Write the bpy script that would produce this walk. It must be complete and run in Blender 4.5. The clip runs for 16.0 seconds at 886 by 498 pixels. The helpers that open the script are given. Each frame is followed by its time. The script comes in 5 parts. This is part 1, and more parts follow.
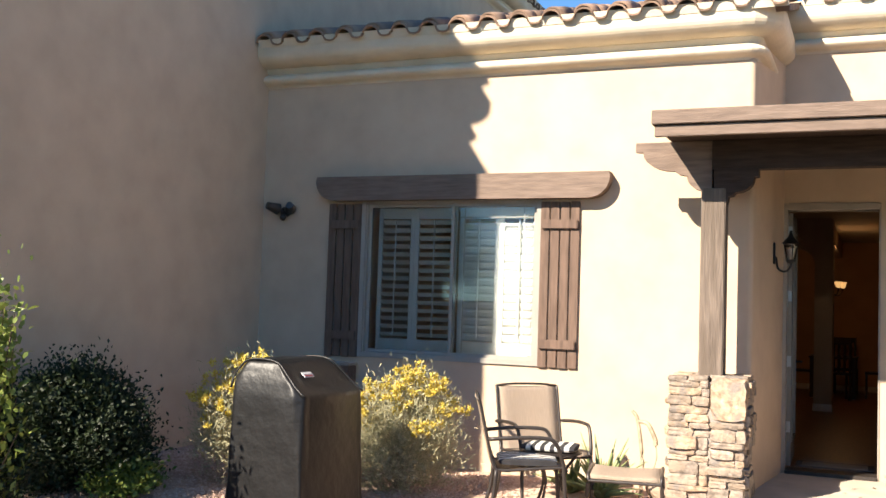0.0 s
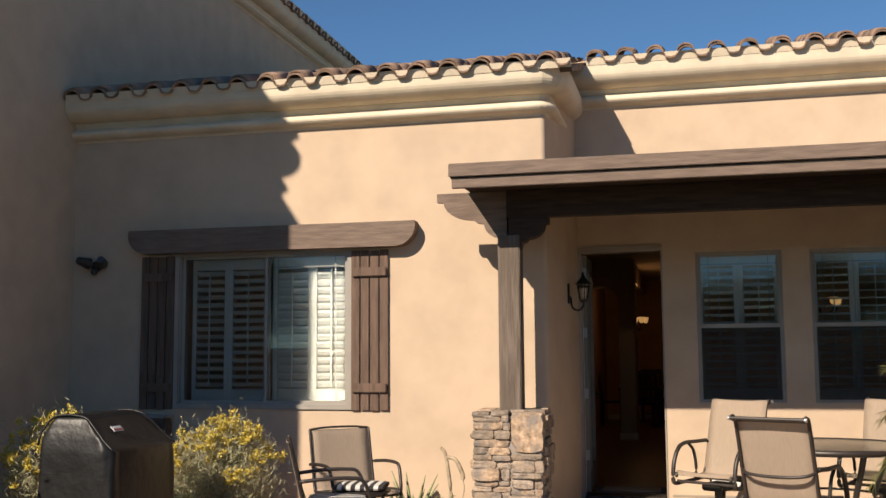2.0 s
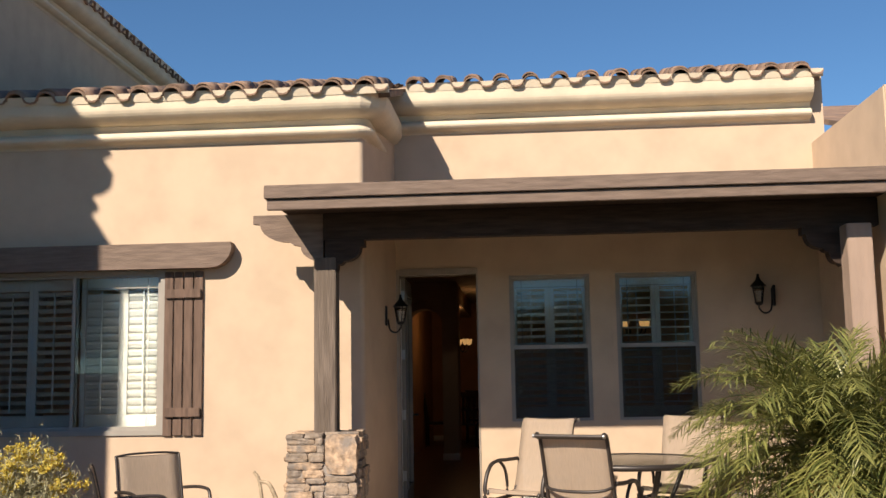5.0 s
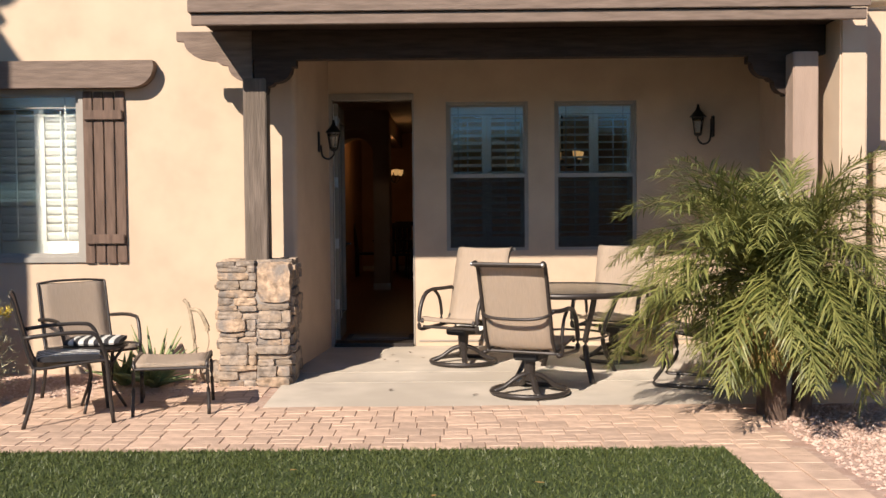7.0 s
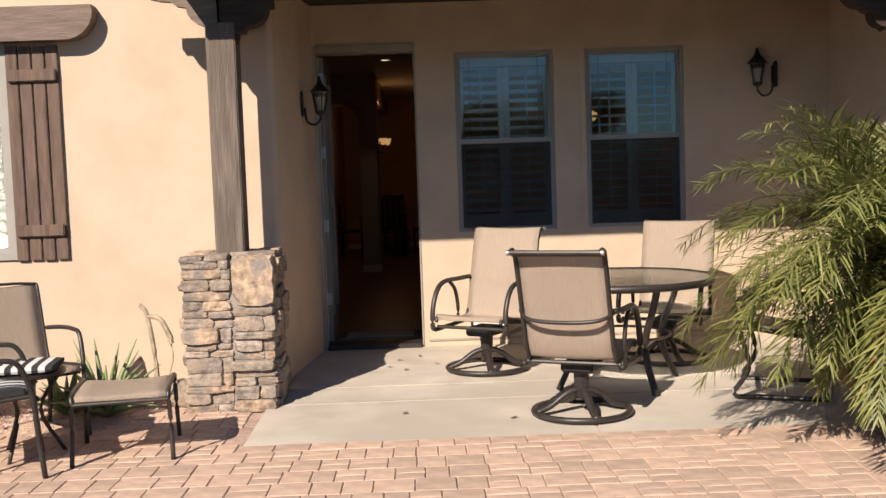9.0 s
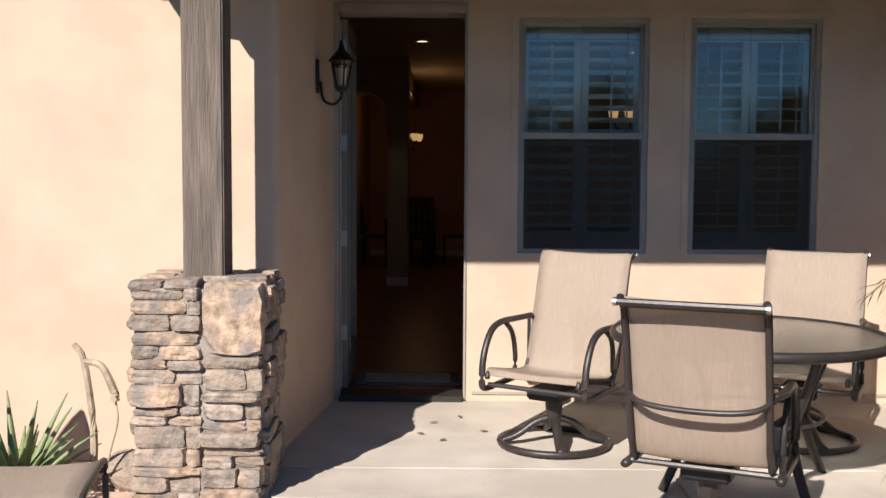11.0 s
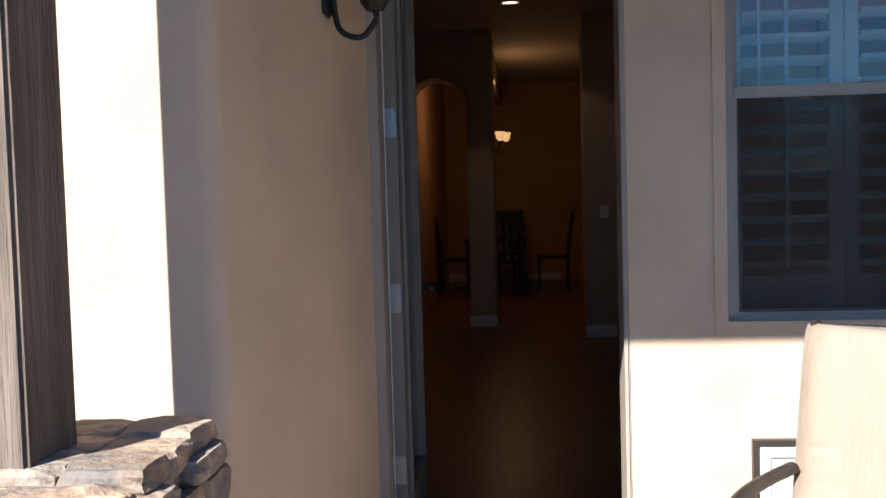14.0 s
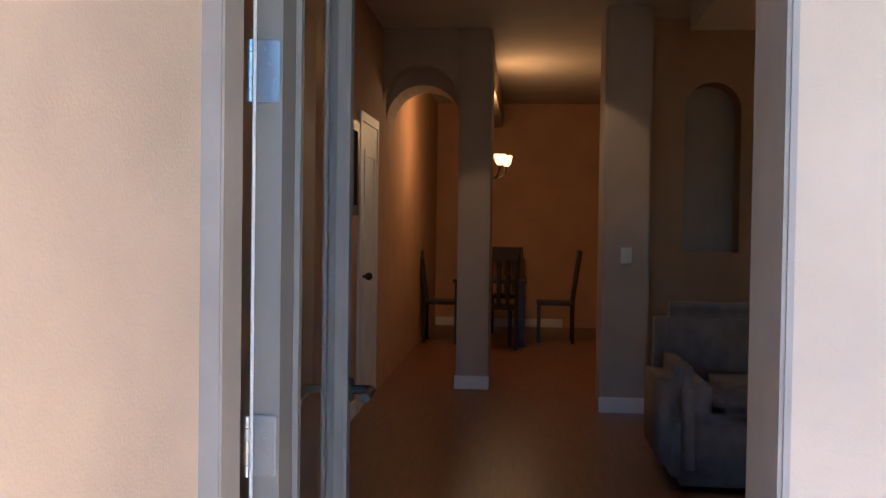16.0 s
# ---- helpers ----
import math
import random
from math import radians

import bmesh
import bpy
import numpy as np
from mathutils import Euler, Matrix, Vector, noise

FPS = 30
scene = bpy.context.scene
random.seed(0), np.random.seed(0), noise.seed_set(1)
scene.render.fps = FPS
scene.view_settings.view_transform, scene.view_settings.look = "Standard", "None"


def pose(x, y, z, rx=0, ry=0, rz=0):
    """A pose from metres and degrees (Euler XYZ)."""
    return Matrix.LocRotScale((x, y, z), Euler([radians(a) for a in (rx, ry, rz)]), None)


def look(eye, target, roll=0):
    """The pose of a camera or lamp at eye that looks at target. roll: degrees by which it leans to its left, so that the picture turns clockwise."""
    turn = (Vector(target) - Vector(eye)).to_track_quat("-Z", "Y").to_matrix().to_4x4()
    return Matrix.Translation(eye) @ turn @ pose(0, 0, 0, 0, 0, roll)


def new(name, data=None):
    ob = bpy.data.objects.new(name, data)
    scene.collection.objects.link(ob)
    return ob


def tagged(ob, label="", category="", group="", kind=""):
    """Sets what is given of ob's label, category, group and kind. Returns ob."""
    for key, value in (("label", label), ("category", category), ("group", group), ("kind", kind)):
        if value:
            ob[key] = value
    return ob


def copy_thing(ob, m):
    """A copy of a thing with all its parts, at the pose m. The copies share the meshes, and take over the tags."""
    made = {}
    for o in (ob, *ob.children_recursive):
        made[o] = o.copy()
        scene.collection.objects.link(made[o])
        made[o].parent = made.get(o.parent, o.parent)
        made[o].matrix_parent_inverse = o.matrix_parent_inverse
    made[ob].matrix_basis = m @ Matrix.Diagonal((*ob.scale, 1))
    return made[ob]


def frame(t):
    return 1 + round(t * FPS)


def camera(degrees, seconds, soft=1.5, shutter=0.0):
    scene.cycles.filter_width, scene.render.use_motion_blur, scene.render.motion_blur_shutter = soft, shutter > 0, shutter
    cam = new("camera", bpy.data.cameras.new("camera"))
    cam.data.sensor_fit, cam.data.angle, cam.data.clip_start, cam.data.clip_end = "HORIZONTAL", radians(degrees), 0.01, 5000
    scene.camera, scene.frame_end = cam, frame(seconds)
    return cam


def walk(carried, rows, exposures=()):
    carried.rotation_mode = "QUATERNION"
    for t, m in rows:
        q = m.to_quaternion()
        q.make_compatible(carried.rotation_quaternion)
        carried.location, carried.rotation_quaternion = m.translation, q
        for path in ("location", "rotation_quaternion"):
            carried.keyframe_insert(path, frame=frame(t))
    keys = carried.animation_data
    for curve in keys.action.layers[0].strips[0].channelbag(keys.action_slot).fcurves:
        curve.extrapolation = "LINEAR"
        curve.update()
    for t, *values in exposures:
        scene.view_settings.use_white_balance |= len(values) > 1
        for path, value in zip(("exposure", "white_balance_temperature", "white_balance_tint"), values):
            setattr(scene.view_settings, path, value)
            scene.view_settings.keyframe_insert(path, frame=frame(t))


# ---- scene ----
cam = camera(47.0, 16.0)
PATH = [
    (0, (-0.506, 0.279, 1.422), (-1.288, 2.116, 1.538), 1.9),
    (0.5, (-0.443, 0.074, 1.411), (-1.173, 1.934, 1.485), -0.3),
    (1, (-0.323, -0.026, 1.371), (-0.923, 1.881, 1.443), -0.6),
    (1.5, (-0.246, -0.012, 1.388), (-0.736, 1.924, 1.505), -0.3),
    (2, (-0.199, -0.019, 1.424), (-0.668, 1.914, 1.632), -0.4),
    (2.5, (-0.184, -0.025, 1.45), (-0.606, 1.911, 1.723), -0.2),
    (3, (-0.138, -0.058, 1.447), (-0.52, 1.884, 1.739), -0.5),
    (3.5, (-0.109, -0.088, 1.426), (-0.429, 1.864, 1.724), -0.1),
    (4, (-0.016, -0.073, 1.43), (-0.277, 1.889, 1.716), -0.8),
    (6.5, (-0.086, -0.054, 1.376), (-0.112, 1.946, 1.421), -0.2),
    (7, (-0.121, 0.198, 1.371), (-0.133, 2.196, 1.292), -0.5),
    (7.5, (-0.198, 0.564, 1.368), (-0.232, 2.559, 1.228), -1.1),
    (8, (-0.335, 0.941, 1.367), (-0.38, 2.933, 1.193), -1.8),
    (8.5, (-0.392, 1.404, 1.392), (-0.379, 3.399, 1.25), -2.5),
    (11, (-0.577, 3.896, 1.409), (-0.588, 5.891, 1.275), 0.3),
    (11.5, (-0.647, 4.423, 1.403), (-0.723, 6.416, 1.262), 0.6),
    (12, (-0.642, 4.961, 1.396), (-0.757, 6.954, 1.284), -1.1),
    (12.5, (-0.666, 5.449, 1.373), (-0.892, 7.431, 1.236), -0.3),
    (13, (-0.684, 5.958, 1.365), (-0.828, 7.948, 1.22), 0.5),
    (13.5, (-0.726, 6.483, 1.366), (-0.928, 8.469, 1.24), -1.4),
    (14, (-0.785, 6.977, 1.397), (-0.953, 8.967, 1.287), -1.6),
    (14.5, (-0.768, 7.51, 1.405), (-0.902, 9.503, 1.297), -1.2),
    (15, (-0.824, 7.986, 1.419), (-0.944, 9.981, 1.341), 0.1),
    (15.5, (-0.806, 8.457, 1.407), (-0.917, 10.454, 1.365), 0.3),
    (16, (-0.836, 8.9, 1.401), (-0.995, 10.893, 1.351), 0.8),
]
walk(cam, [(t, look(eye, target, roll)) for t, eye, target, roll in PATH],
     exposures=[(0, 1.6, 7050, 11), (0.5, 1.17, 7000, 11), (1.0, 0.77, 6950, 12), (1.5, 0.62, 7200, 13), (2.0, 0.52, 7350, 13), (4.2, 0.57, 7350, 13),
                (6.3, 0.82, 6900, 13), (8.7, 0.72, 6800, 13), (11, 0.82, 6100, 12), (12.5, 0.90, 6000, 11), (13.3, 1.12, 5950, 10), (14.1, 1.67, 5900, 10), (14.6, 2.17, 5850, 10),
                (15, 2.32, 5800, 10), (15.5, 2.82, 5750, 10), (16, 3.72, 5700, 10)])

# ---- world and sun ----
SUN = Vector((0.655, 1.235, -1.0)).normalized()
world = bpy.data.worlds.new("sky")
scene.world = world
world.use_nodes = True
wn = world.node_tree
sky = wn.nodes.new("ShaderNodeTexSky")
sky.sky_type, sky.sun_disc = "NISHITA", False
sky.sun_elevation = math.asin(-SUN.z)
sky.sun_rotation = math.atan2(-SUN.x, -SUN.y)
sky.altitude, sky.air_density, sky.dust_density, sky.ozone_density = 900, 1.0, 0.0, 3.5
tint = wn.nodes.new("ShaderNodeMix")
tint.data_type, tint.blend_type = "RGBA", "MULTIPLY"
tint.inputs[0].default_value, tint.inputs[7].default_value = 1.0, (0.55, 0.86, 1.06, 1)   # clear dry desert air
wn.links.new(sky.outputs[0], tint.inputs[6])
wn.links.new(tint.outputs[2], wn.nodes["Background"].inputs[0])
wn.nodes["Background"].inputs[1].default_value = 0.072
sun_data = bpy.data.lights.new("sun", "SUN")
sun_data.energy, sun_data.angle, sun_data.color = 5.0, radians(0.53), (1.0, 0.93, 0.82)
sun = new("sun", sun_data)
sun.matrix_world = SUN.to_track_quat("-Z", "Y").to_matrix().to_4x4()


# ---- materials ----
def mat(name, col, rough=0.8, var=0.15, scale=5.0, bump=0.15, bscale=80.0, metal=0.0, rnd=0.0, spec=0.3, stretch=(1, 1, 1), alt=None, altscale=1.3, detail=5.0, inplace=False):
    """Noise at two scales over a base colour, with fine relief. alt: a second colour that comes through in patches. rnd: how far pieces differ. inplace: grain runs at true size across scaled pieces."""
    m = bpy.data.materials.new(name)
    m.use_nodes = True
    nt = m.node_tree
    b = nt.nodes["Principled BSDF"]
    b.inputs["Roughness"].default_value, b.inputs["Metallic"].default_value = rough, metal
    b.inputs["Specular IOR Level"].default_value = spec
    co = nt.nodes.new("ShaderNodeTexCoord")
    mp = nt.nodes.new("ShaderNodeMapping")
    mp.inputs["Scale"].default_value = stretch
    geo = nt.nodes.new("ShaderNodeNewGeometry")
    nt.links.new(geo.outputs["Position"] if inplace else co.outputs["Object"], mp.inputs[0])

    def noise_node(s, d=5.0):
        n = nt.nodes.new("ShaderNodeTexNoise")
        n.inputs["Scale"].default_value, n.inputs["Detail"].default_value = s, d
        nt.links.new(mp.outputs[0], n.inputs["Vector"])
        return n

    def mix(kind, fac, a, c):
        x = nt.nodes.new("ShaderNodeMix")
        x.data_type, x.blend_type = "RGBA", kind
        for sock, v in ((x.inputs[0], fac), (x.inputs[6], a), (x.inputs[7], c)):
            if hasattr(v, "links"):
                nt.links.new(v, sock)
            else:
                sock.default_value = v
        return x.outputs[2]

    def ramp(n, lo, hi, c0=(0, 0, 0, 1), c1=(1, 1, 1, 1)):
        r = nt.nodes.new("ShaderNodeValToRGB")
        r.color_ramp.elements[0].position, r.color_ramp.elements[1].position = lo, hi
        r.color_ramp.elements[0].color, r.color_ramp.elements[1].color = c0, c1
        nt.links.new(n, r.inputs[0])
        return r.outputs[0]

    c = (*col, 1)
    lo, hi = tuple(v * (1 - var) for v in col), tuple(min(1, v * (1 + var)) for v in col)
    out = ramp(noise_node(scale, detail).outputs[0], 0.32, 0.68, (*lo, 1), (*hi, 1))
    if alt:
        out = mix("MIX", ramp(noise_node(altscale, 4).outputs[0], 0.45, 0.62), out, (*alt, 1))
    big = ramp(noise_node(scale * 0.13, 3).outputs[0], 0.3, 0.7, (1 - var * 0.5,) * 3 + (1,), (1, 1, 1, 1))
    out = mix("MULTIPLY", 1.0, out, big)
    if rnd:
        info = nt.nodes.new("ShaderNodeObjectInfo")
        r = ramp(info.outputs["Random"], 0.0, 1.0, (1 - rnd, 1 - rnd, 1 - rnd, 1), (1 + rnd * 0.6, 1 + rnd * 0.5, 1 + rnd * 0.4, 1))
        out = mix("MULTIPLY", 1.0, out, r)
    nt.links.new(out, b.inputs["Base Color"])
    if bump:
        bp = nt.nodes.new("ShaderNodeBump")
        bp.inputs["Strength"].default_value, bp.inputs["Distance"].default_value = bump, 0.01
        nt.links.new(noise_node(bscale, 4).outputs[0], bp.inputs["Height"])
        nt.links.new(bp.outputs[0], b.inputs["Normal"])
    return m


def leaf_mat(name, col, col2, rough=0.55, trans=0.35):
    m = bpy.data.materials.new(name)
    m.use_nodes = True
    nt = m.node_tree
    b = nt.nodes["Principled BSDF"]
    g = nt.nodes.new("ShaderNodeNewGeometry")
    r = nt.nodes.new("ShaderNodeValToRGB")
    r.color_ramp.elements[0].color, r.color_ramp.elements[1].color = (*col, 1), (*col2, 1)
    nt.links.new(g.outputs["Random Per Island"], r.inputs[0])
    nt.links.new(r.outputs[0], b.inputs["Base Color"])
    b.inputs["Roughness"].default_value, b.inputs["Specular IOR Level"].default_value = rough, 0.4
    t = nt.nodes.new("ShaderNodeBsdfTranslucent")
    nt.links.new(r.outputs[0], t.inputs[0])
    mx = nt.nodes.new("ShaderNodeMixShader")
    mx.inputs[0].default_value = trans
    nt.links.new(b.outputs[0], mx.inputs[1])
    nt.links.new(t.outputs[0], mx.inputs[2])
    nt.links.new(mx.outputs[0], nt.nodes["Material Output"].inputs[0])
    return m


def glow_mat(name, col, strength):
    m = bpy.data.materials.new(name)
    m.use_nodes = True
    b = m.node_tree.nodes["Principled BSDF"]
    b.inputs["Base Color"].default_value = (*col, 1)
    b.inputs["Emission Color"].default_value, b.inputs["Emission Strength"].default_value = (*col, 1), strength
    return m


def glass_mat(name, tint=(1, 1, 1), rough=0.0, ior=1.45):
    m = bpy.data.materials.new(name)
    m.use_nodes = True
    b = m.node_tree.nodes["Principled BSDF"]
    b.inputs["Base Color"].default_value, b.inputs["Roughness"].default_value = (*tint, 1), rough
    b.inputs["Transmission Weight"].default_value, b.inputs["IOR"].default_value = 1.0, ior
    return m


STUCCO = mat("stucco", (0.51, 0.387, 0.285), 0.92, 0.07, 3.0, 0.12, 190.0, spec=0.15)
CORNICE = mat("cornice_stucco", (0.629, 0.54, 0.416), 0.9, 0.08, 4.0, 0.25, 120.0, spec=0.15)
WOOD = mat("stained_wood", (0.174, 0.125, 0.0994), 0.72, 0.22, 6.0, 0.5, 30.0, stretch=(6, 6, 0.7), spec=0.25)
WOOD_X = mat("stained_wood_flat", (0.174, 0.125, 0.0994), 0.72, 0.2, 6.0, 0.5, 30.0, stretch=(0.7, 6, 6), spec=0.25)
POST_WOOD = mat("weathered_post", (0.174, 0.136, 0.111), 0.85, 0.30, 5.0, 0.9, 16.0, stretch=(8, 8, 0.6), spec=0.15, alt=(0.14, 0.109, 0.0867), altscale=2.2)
SUNNY_POST = mat("pinkish_tan_post", (0.33, 0.24, 0.19), 0.85, 0.10, 4.0, 0.3, 60.0, stretch=(3, 3, 0.6), spec=0.2)
SHUT_WOOD = mat("shutter_wood", (0.132, 0.085, 0.0638), 0.7, 0.25, 6.0, 0.5, 30.0, stretch=(6, 6, 0.7), spec=0.25)
STONE = mat("ledge_stone", (0.297, 0.245, 0.204), 0.88, 0.45, 22.0, 1.0, 46.0, rnd=0.30, alt=(0.365, 0.285, 0.217), altscale=8.0, spec=0.2, inplace=True)
STONE_WARM = mat("ledge_stone_warm", (0.399, 0.289, 0.204), 0.88, 0.42, 20.0, 1.0, 42.0, rnd=0.2, alt=(0.246, 0.212, 0.187), altscale=7.0, spec=0.2, inplace=True)
MORTAR = mat("mortar", (0.281, 0.242, 0.212), 0.95, 0.2, 10.0, 0.5, 90.0)
CONCRETE = mat("concrete", (0.468, 0.404, 0.336), 0.9, 0.12, 3.0, 0.25, 120.0, rnd=0.03, alt=(0.416, 0.357, 0.293), altscale=0.9)
PAVER = mat("paver", (0.493, 0.344, 0.259), 0.9, 0.16, 9.0, 0.4, 110.0, rnd=0.16)
SAND = mat("joint_sand", (0.416, 0.289, 0.217), 0.95, 0.2, 12.0, 0.3, 120.0)
GRAVEL = mat("gravel_bed", (0.442, 0.31, 0.246), 0.95, 0.25, 30.0, 0.8, 60.0, alt=(0.374, 0.238, 0.183), altscale=9.0)
PEBBLE = leaf_mat("pebbles", (0.357, 0.225, 0.174), (0.561, 0.416, 0.34), 0.9, 0.0)
GROUND = mat("dry_ground", (0.196, 0.149, 0.106), 0.95, 0.25, 4.0, 0.5, 20.0)
TURF = mat("turf", (0.0425, 0.0595, 0.0187), 0.9, 0.35, 40.0, 0.7, 120.0)
BLADE = leaf_mat("grass_blade", (0.0442, 0.0663, 0.017), (0.128, 0.146, 0.0442), 0.5, 0.25)
TILE = mat("roof_tile", (0.306, 0.204, 0.149), 0.85, 0.3, 8.0, 0.4, 70.0, rnd=0.28, alt=(0.204, 0.145, 0.119), altscale=4.0)
FRAME = mat("window_frame", (0.289, 0.264, 0.234), 0.55, 0.06, 6.0, 0.05, 60.0, spec=0.35)
TRIM = mat("door_trim", (0.315, 0.268, 0.225), 0.6, 0.08, 6.0, 0.08, 60.0)
DOOR_PAINT = mat("door_paint", (0.205, 0.18, 0.148), 0.45, 0.08, 4.0, 0.05, 60.0, spec=0.4)
LOUVER = mat("louver_paint", (0.442, 0.433, 0.399), 0.5, 0.05, 4.0, 0.03, 60.0, spec=0.35)
IRON = mat("bronze_frame", (0.0382, 0.0306, 0.0272), 0.42, 0.2, 12.0, 0.1, 90.0, metal=0.25, spec=0.5)
SLING = mat("sling_mesh", (0.399, 0.31, 0.238), 0.85, 0.07, 26.0, 0.5, 260.0, stretch=(7, 0.6, 0.6), spec=0.2)
STEEL = mat("hinge_steel", (0.40, 0.40, 0.40), 0.35, 0.06, 20.0, 0.05, 90.0, metal=0.9)
COVER = mat("vinyl_cover", (0.0085, 0.0082, 0.0085), 0.43, 0.25, 3.5, 0.6, 12.0, spec=0.32)
LABEL_GREY = mat("label_grey", (0.5, 0.5, 0.5), 0.6, 0.1, 20.0, 0.0)
LABEL_RED = mat("label_red", (0.30, 0.06, 0.05), 0.6, 0.1, 20.0, 0.0)
BLACK = mat("black_metal", (0.0127, 0.0119, 0.0119), 0.5, 0.2, 10.0, 0.15, 80.0, metal=0.2, spec=0.45)
WHITE_CLOTH = mat("white_stripe", (0.578, 0.561, 0.527), 0.9, 0.08, 12.0, 0.2, 160.0)
BLACK_CLOTH = mat("black_stripe", (0.0298, 0.0281, 0.0306), 0.9, 0.15, 12.0, 0.2, 160.0)
BARK = mat("bark", (0.128, 0.085, 0.0638), 0.9, 0.35, 10.0, 0.9, 30.0)
DRY = mat("dry_stem", (0.357, 0.281, 0.196), 0.9, 0.3, 14.0, 0.5, 50.0)
PALM_LEAF = leaf_mat("palm_leaf", (0.075, 0.092, 0.022), (0.285, 0.275, 0.085), 0.42, 0.28)
PALM_DRY = leaf_mat("palm_dry", (0.238, 0.128, 0.0425), (0.408, 0.272, 0.0935), 0.7, 0.2)
SAGE = leaf_mat("sage_leaf", (0.289, 0.272, 0.162), (0.51, 0.476, 0.315), 0.8, 0.2)
BLOOM = leaf_mat("yellow_bloom", (0.51, 0.365, 0.0425), (0.663, 0.561, 0.153), 0.8, 0.25)
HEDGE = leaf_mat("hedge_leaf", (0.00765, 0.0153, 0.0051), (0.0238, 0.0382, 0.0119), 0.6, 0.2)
BRIGHT_LEAF = leaf_mat("bright_leaf", (0.0935, 0.136, 0.0255), (0.221, 0.264, 0.0595), 0.45, 0.35)
ALOE = leaf_mat("aloe_leaf", (0.111, 0.162, 0.0595), (0.272, 0.306, 0.136), 0.5, 0.1)
TREE_LEAF = leaf_mat("tree_leaf", (0.0425, 0.068, 0.0213), (0.111, 0.136, 0.0467), 0.6, 0.25)
GLASS = glass_mat("window_glass", (0.90, 0.95, 0.95))
TABLE_GLASS = glass_mat("table_glass", (0.80, 0.86, 0.84), 0.22)
LAMP_GLASS = glass_mat("lamp_glass", (0.95, 0.95, 0.92), 0.04)
PAINT_IN = mat("room_paint", (0.48, 0.275, 0.15), 0.85, 0.07, 3.0, 0.12, 120.0)
PAINT_GREY = mat("room_paint_grey", (0.43, 0.325, 0.24), 0.85, 0.06, 3.0, 0.12, 120.0)
CEIL_IN = mat("room_ceiling", (0.55, 0.47, 0.37), 0.9, 0.05, 3.0, 0.2, 140.0)
WOODFLOOR = mat("wood_floor", (0.16, 0.07, 0.04), 0.32, 0.25, 6.0, 0.08, 30.0, rnd=0.25, stretch=(6, 0.6, 1), spec=0.5)
SOFA = mat("sofa_fabric", (0.19, 0.145, 0.12), 0.95, 0.15, 12.0, 0.4, 180.0)
DARKWOOD = mat("dark_wood", (0.035, 0.022, 0.018), 0.4, 0.25, 6.0, 0.1, 60.0, spec=0.4)
WHITE = mat("white_paint", (0.74, 0.71, 0.66), 0.5, 0.04, 5.0, 0.03, 80.0)
PICTURE = mat("picture_print", (0.24, 0.15, 0.10), 0.5, 0.4, 9.0, 0.0, alt=(0.10, 0.08, 0.07), altscale=6.0)
# stained wood with the shade under the roof put into its colour
WOOD_SHADED = mat("shaded_soffit_wood", (0.0467, 0.0306, 0.0238), 0.75, 0.3, 6.0, 0.4, 30.0, stretch=(0.7, 6, 6), spec=0.2)
SHADE_GLOW = glow_mat("lamp_shade_glow", (1.0, 0.58, 0.22), 0.26)
CAN_GLOW = glow_mat("can_light_glow", (1.0, 0.80, 0.55), 1.0)


SCREEN = bpy.data.materials.new("insect_screen")
SCREEN.use_nodes = True
sn = SCREEN.node_tree
sn.nodes["Principled BSDF"].inputs["Base Color"].default_value = (0.024, 0.022, 0.021, 1)
sn.nodes["Principled BSDF"].inputs["Roughness"].default_value = 0.8
tr = sn.nodes.new("ShaderNodeBsdfTransparent")
mx = sn.nodes.new("ShaderNodeMixShader")
mx.inputs[0].default_value = 0.40
sn.links.new(tr.outputs[0], mx.inputs[1])
sn.links.new(sn.nodes["Principled BSDF"].outputs[0], mx.inputs[2])
sn.links.new(mx.outputs[0], sn.nodes["Material Output"].inputs[0])


def see_through(m, share):
    """Open weave: a share of the light goes straight through."""
    nt = m.node_tree
    t = nt.nodes.new("ShaderNodeBsdfTransparent")
    x = nt.nodes.new("ShaderNodeMixShader")
    x.inputs[0].default_value = share
    nt.links.new(nt.nodes["Principled BSDF"].outputs[0], x.inputs[1])
    nt.links.new(t.outputs[0], x.inputs[2])
    nt.links.new(x.outputs[0], nt.nodes["Material Output"].inputs[0])


see_through(SLING, 0.2)


# ---- mesh helpers ----
def mesh_of(name, bm, material):
    me = bpy.data.meshes.new(name)
    bmesh.ops.recalc_face_normals(bm, faces=bm.faces)
    bm.to_mesh(me)
    bm.free()
    for m in material if isinstance(material, (list, tuple)) else (material,):
        me.materials.append(m)
    return me


def part(name, bm, material, parent, label="", smooth=False):
    me = mesh_of(name, bm, material)
    if smooth:
        for p in me.polygons:
            p.use_smooth = True
    ob = new(name, me)
    ob.parent = parent
    if label:
        ob["label"] = label
    return ob


def thing(name, label, category, at=None, group="", kind=""):
    ob = new(name)
    if at is not None:
        ob.matrix_basis = at
    return tagged(ob, label, category, group, kind)


def solid(name, bm, material, label, category="", kind="structure", smooth=False):
    ob = new(name, mesh_of(name, bm, material))
    if smooth:
        for p in ob.data.polygons:
            p.use_smooth = True
    return tagged(ob, label, category, "", kind)


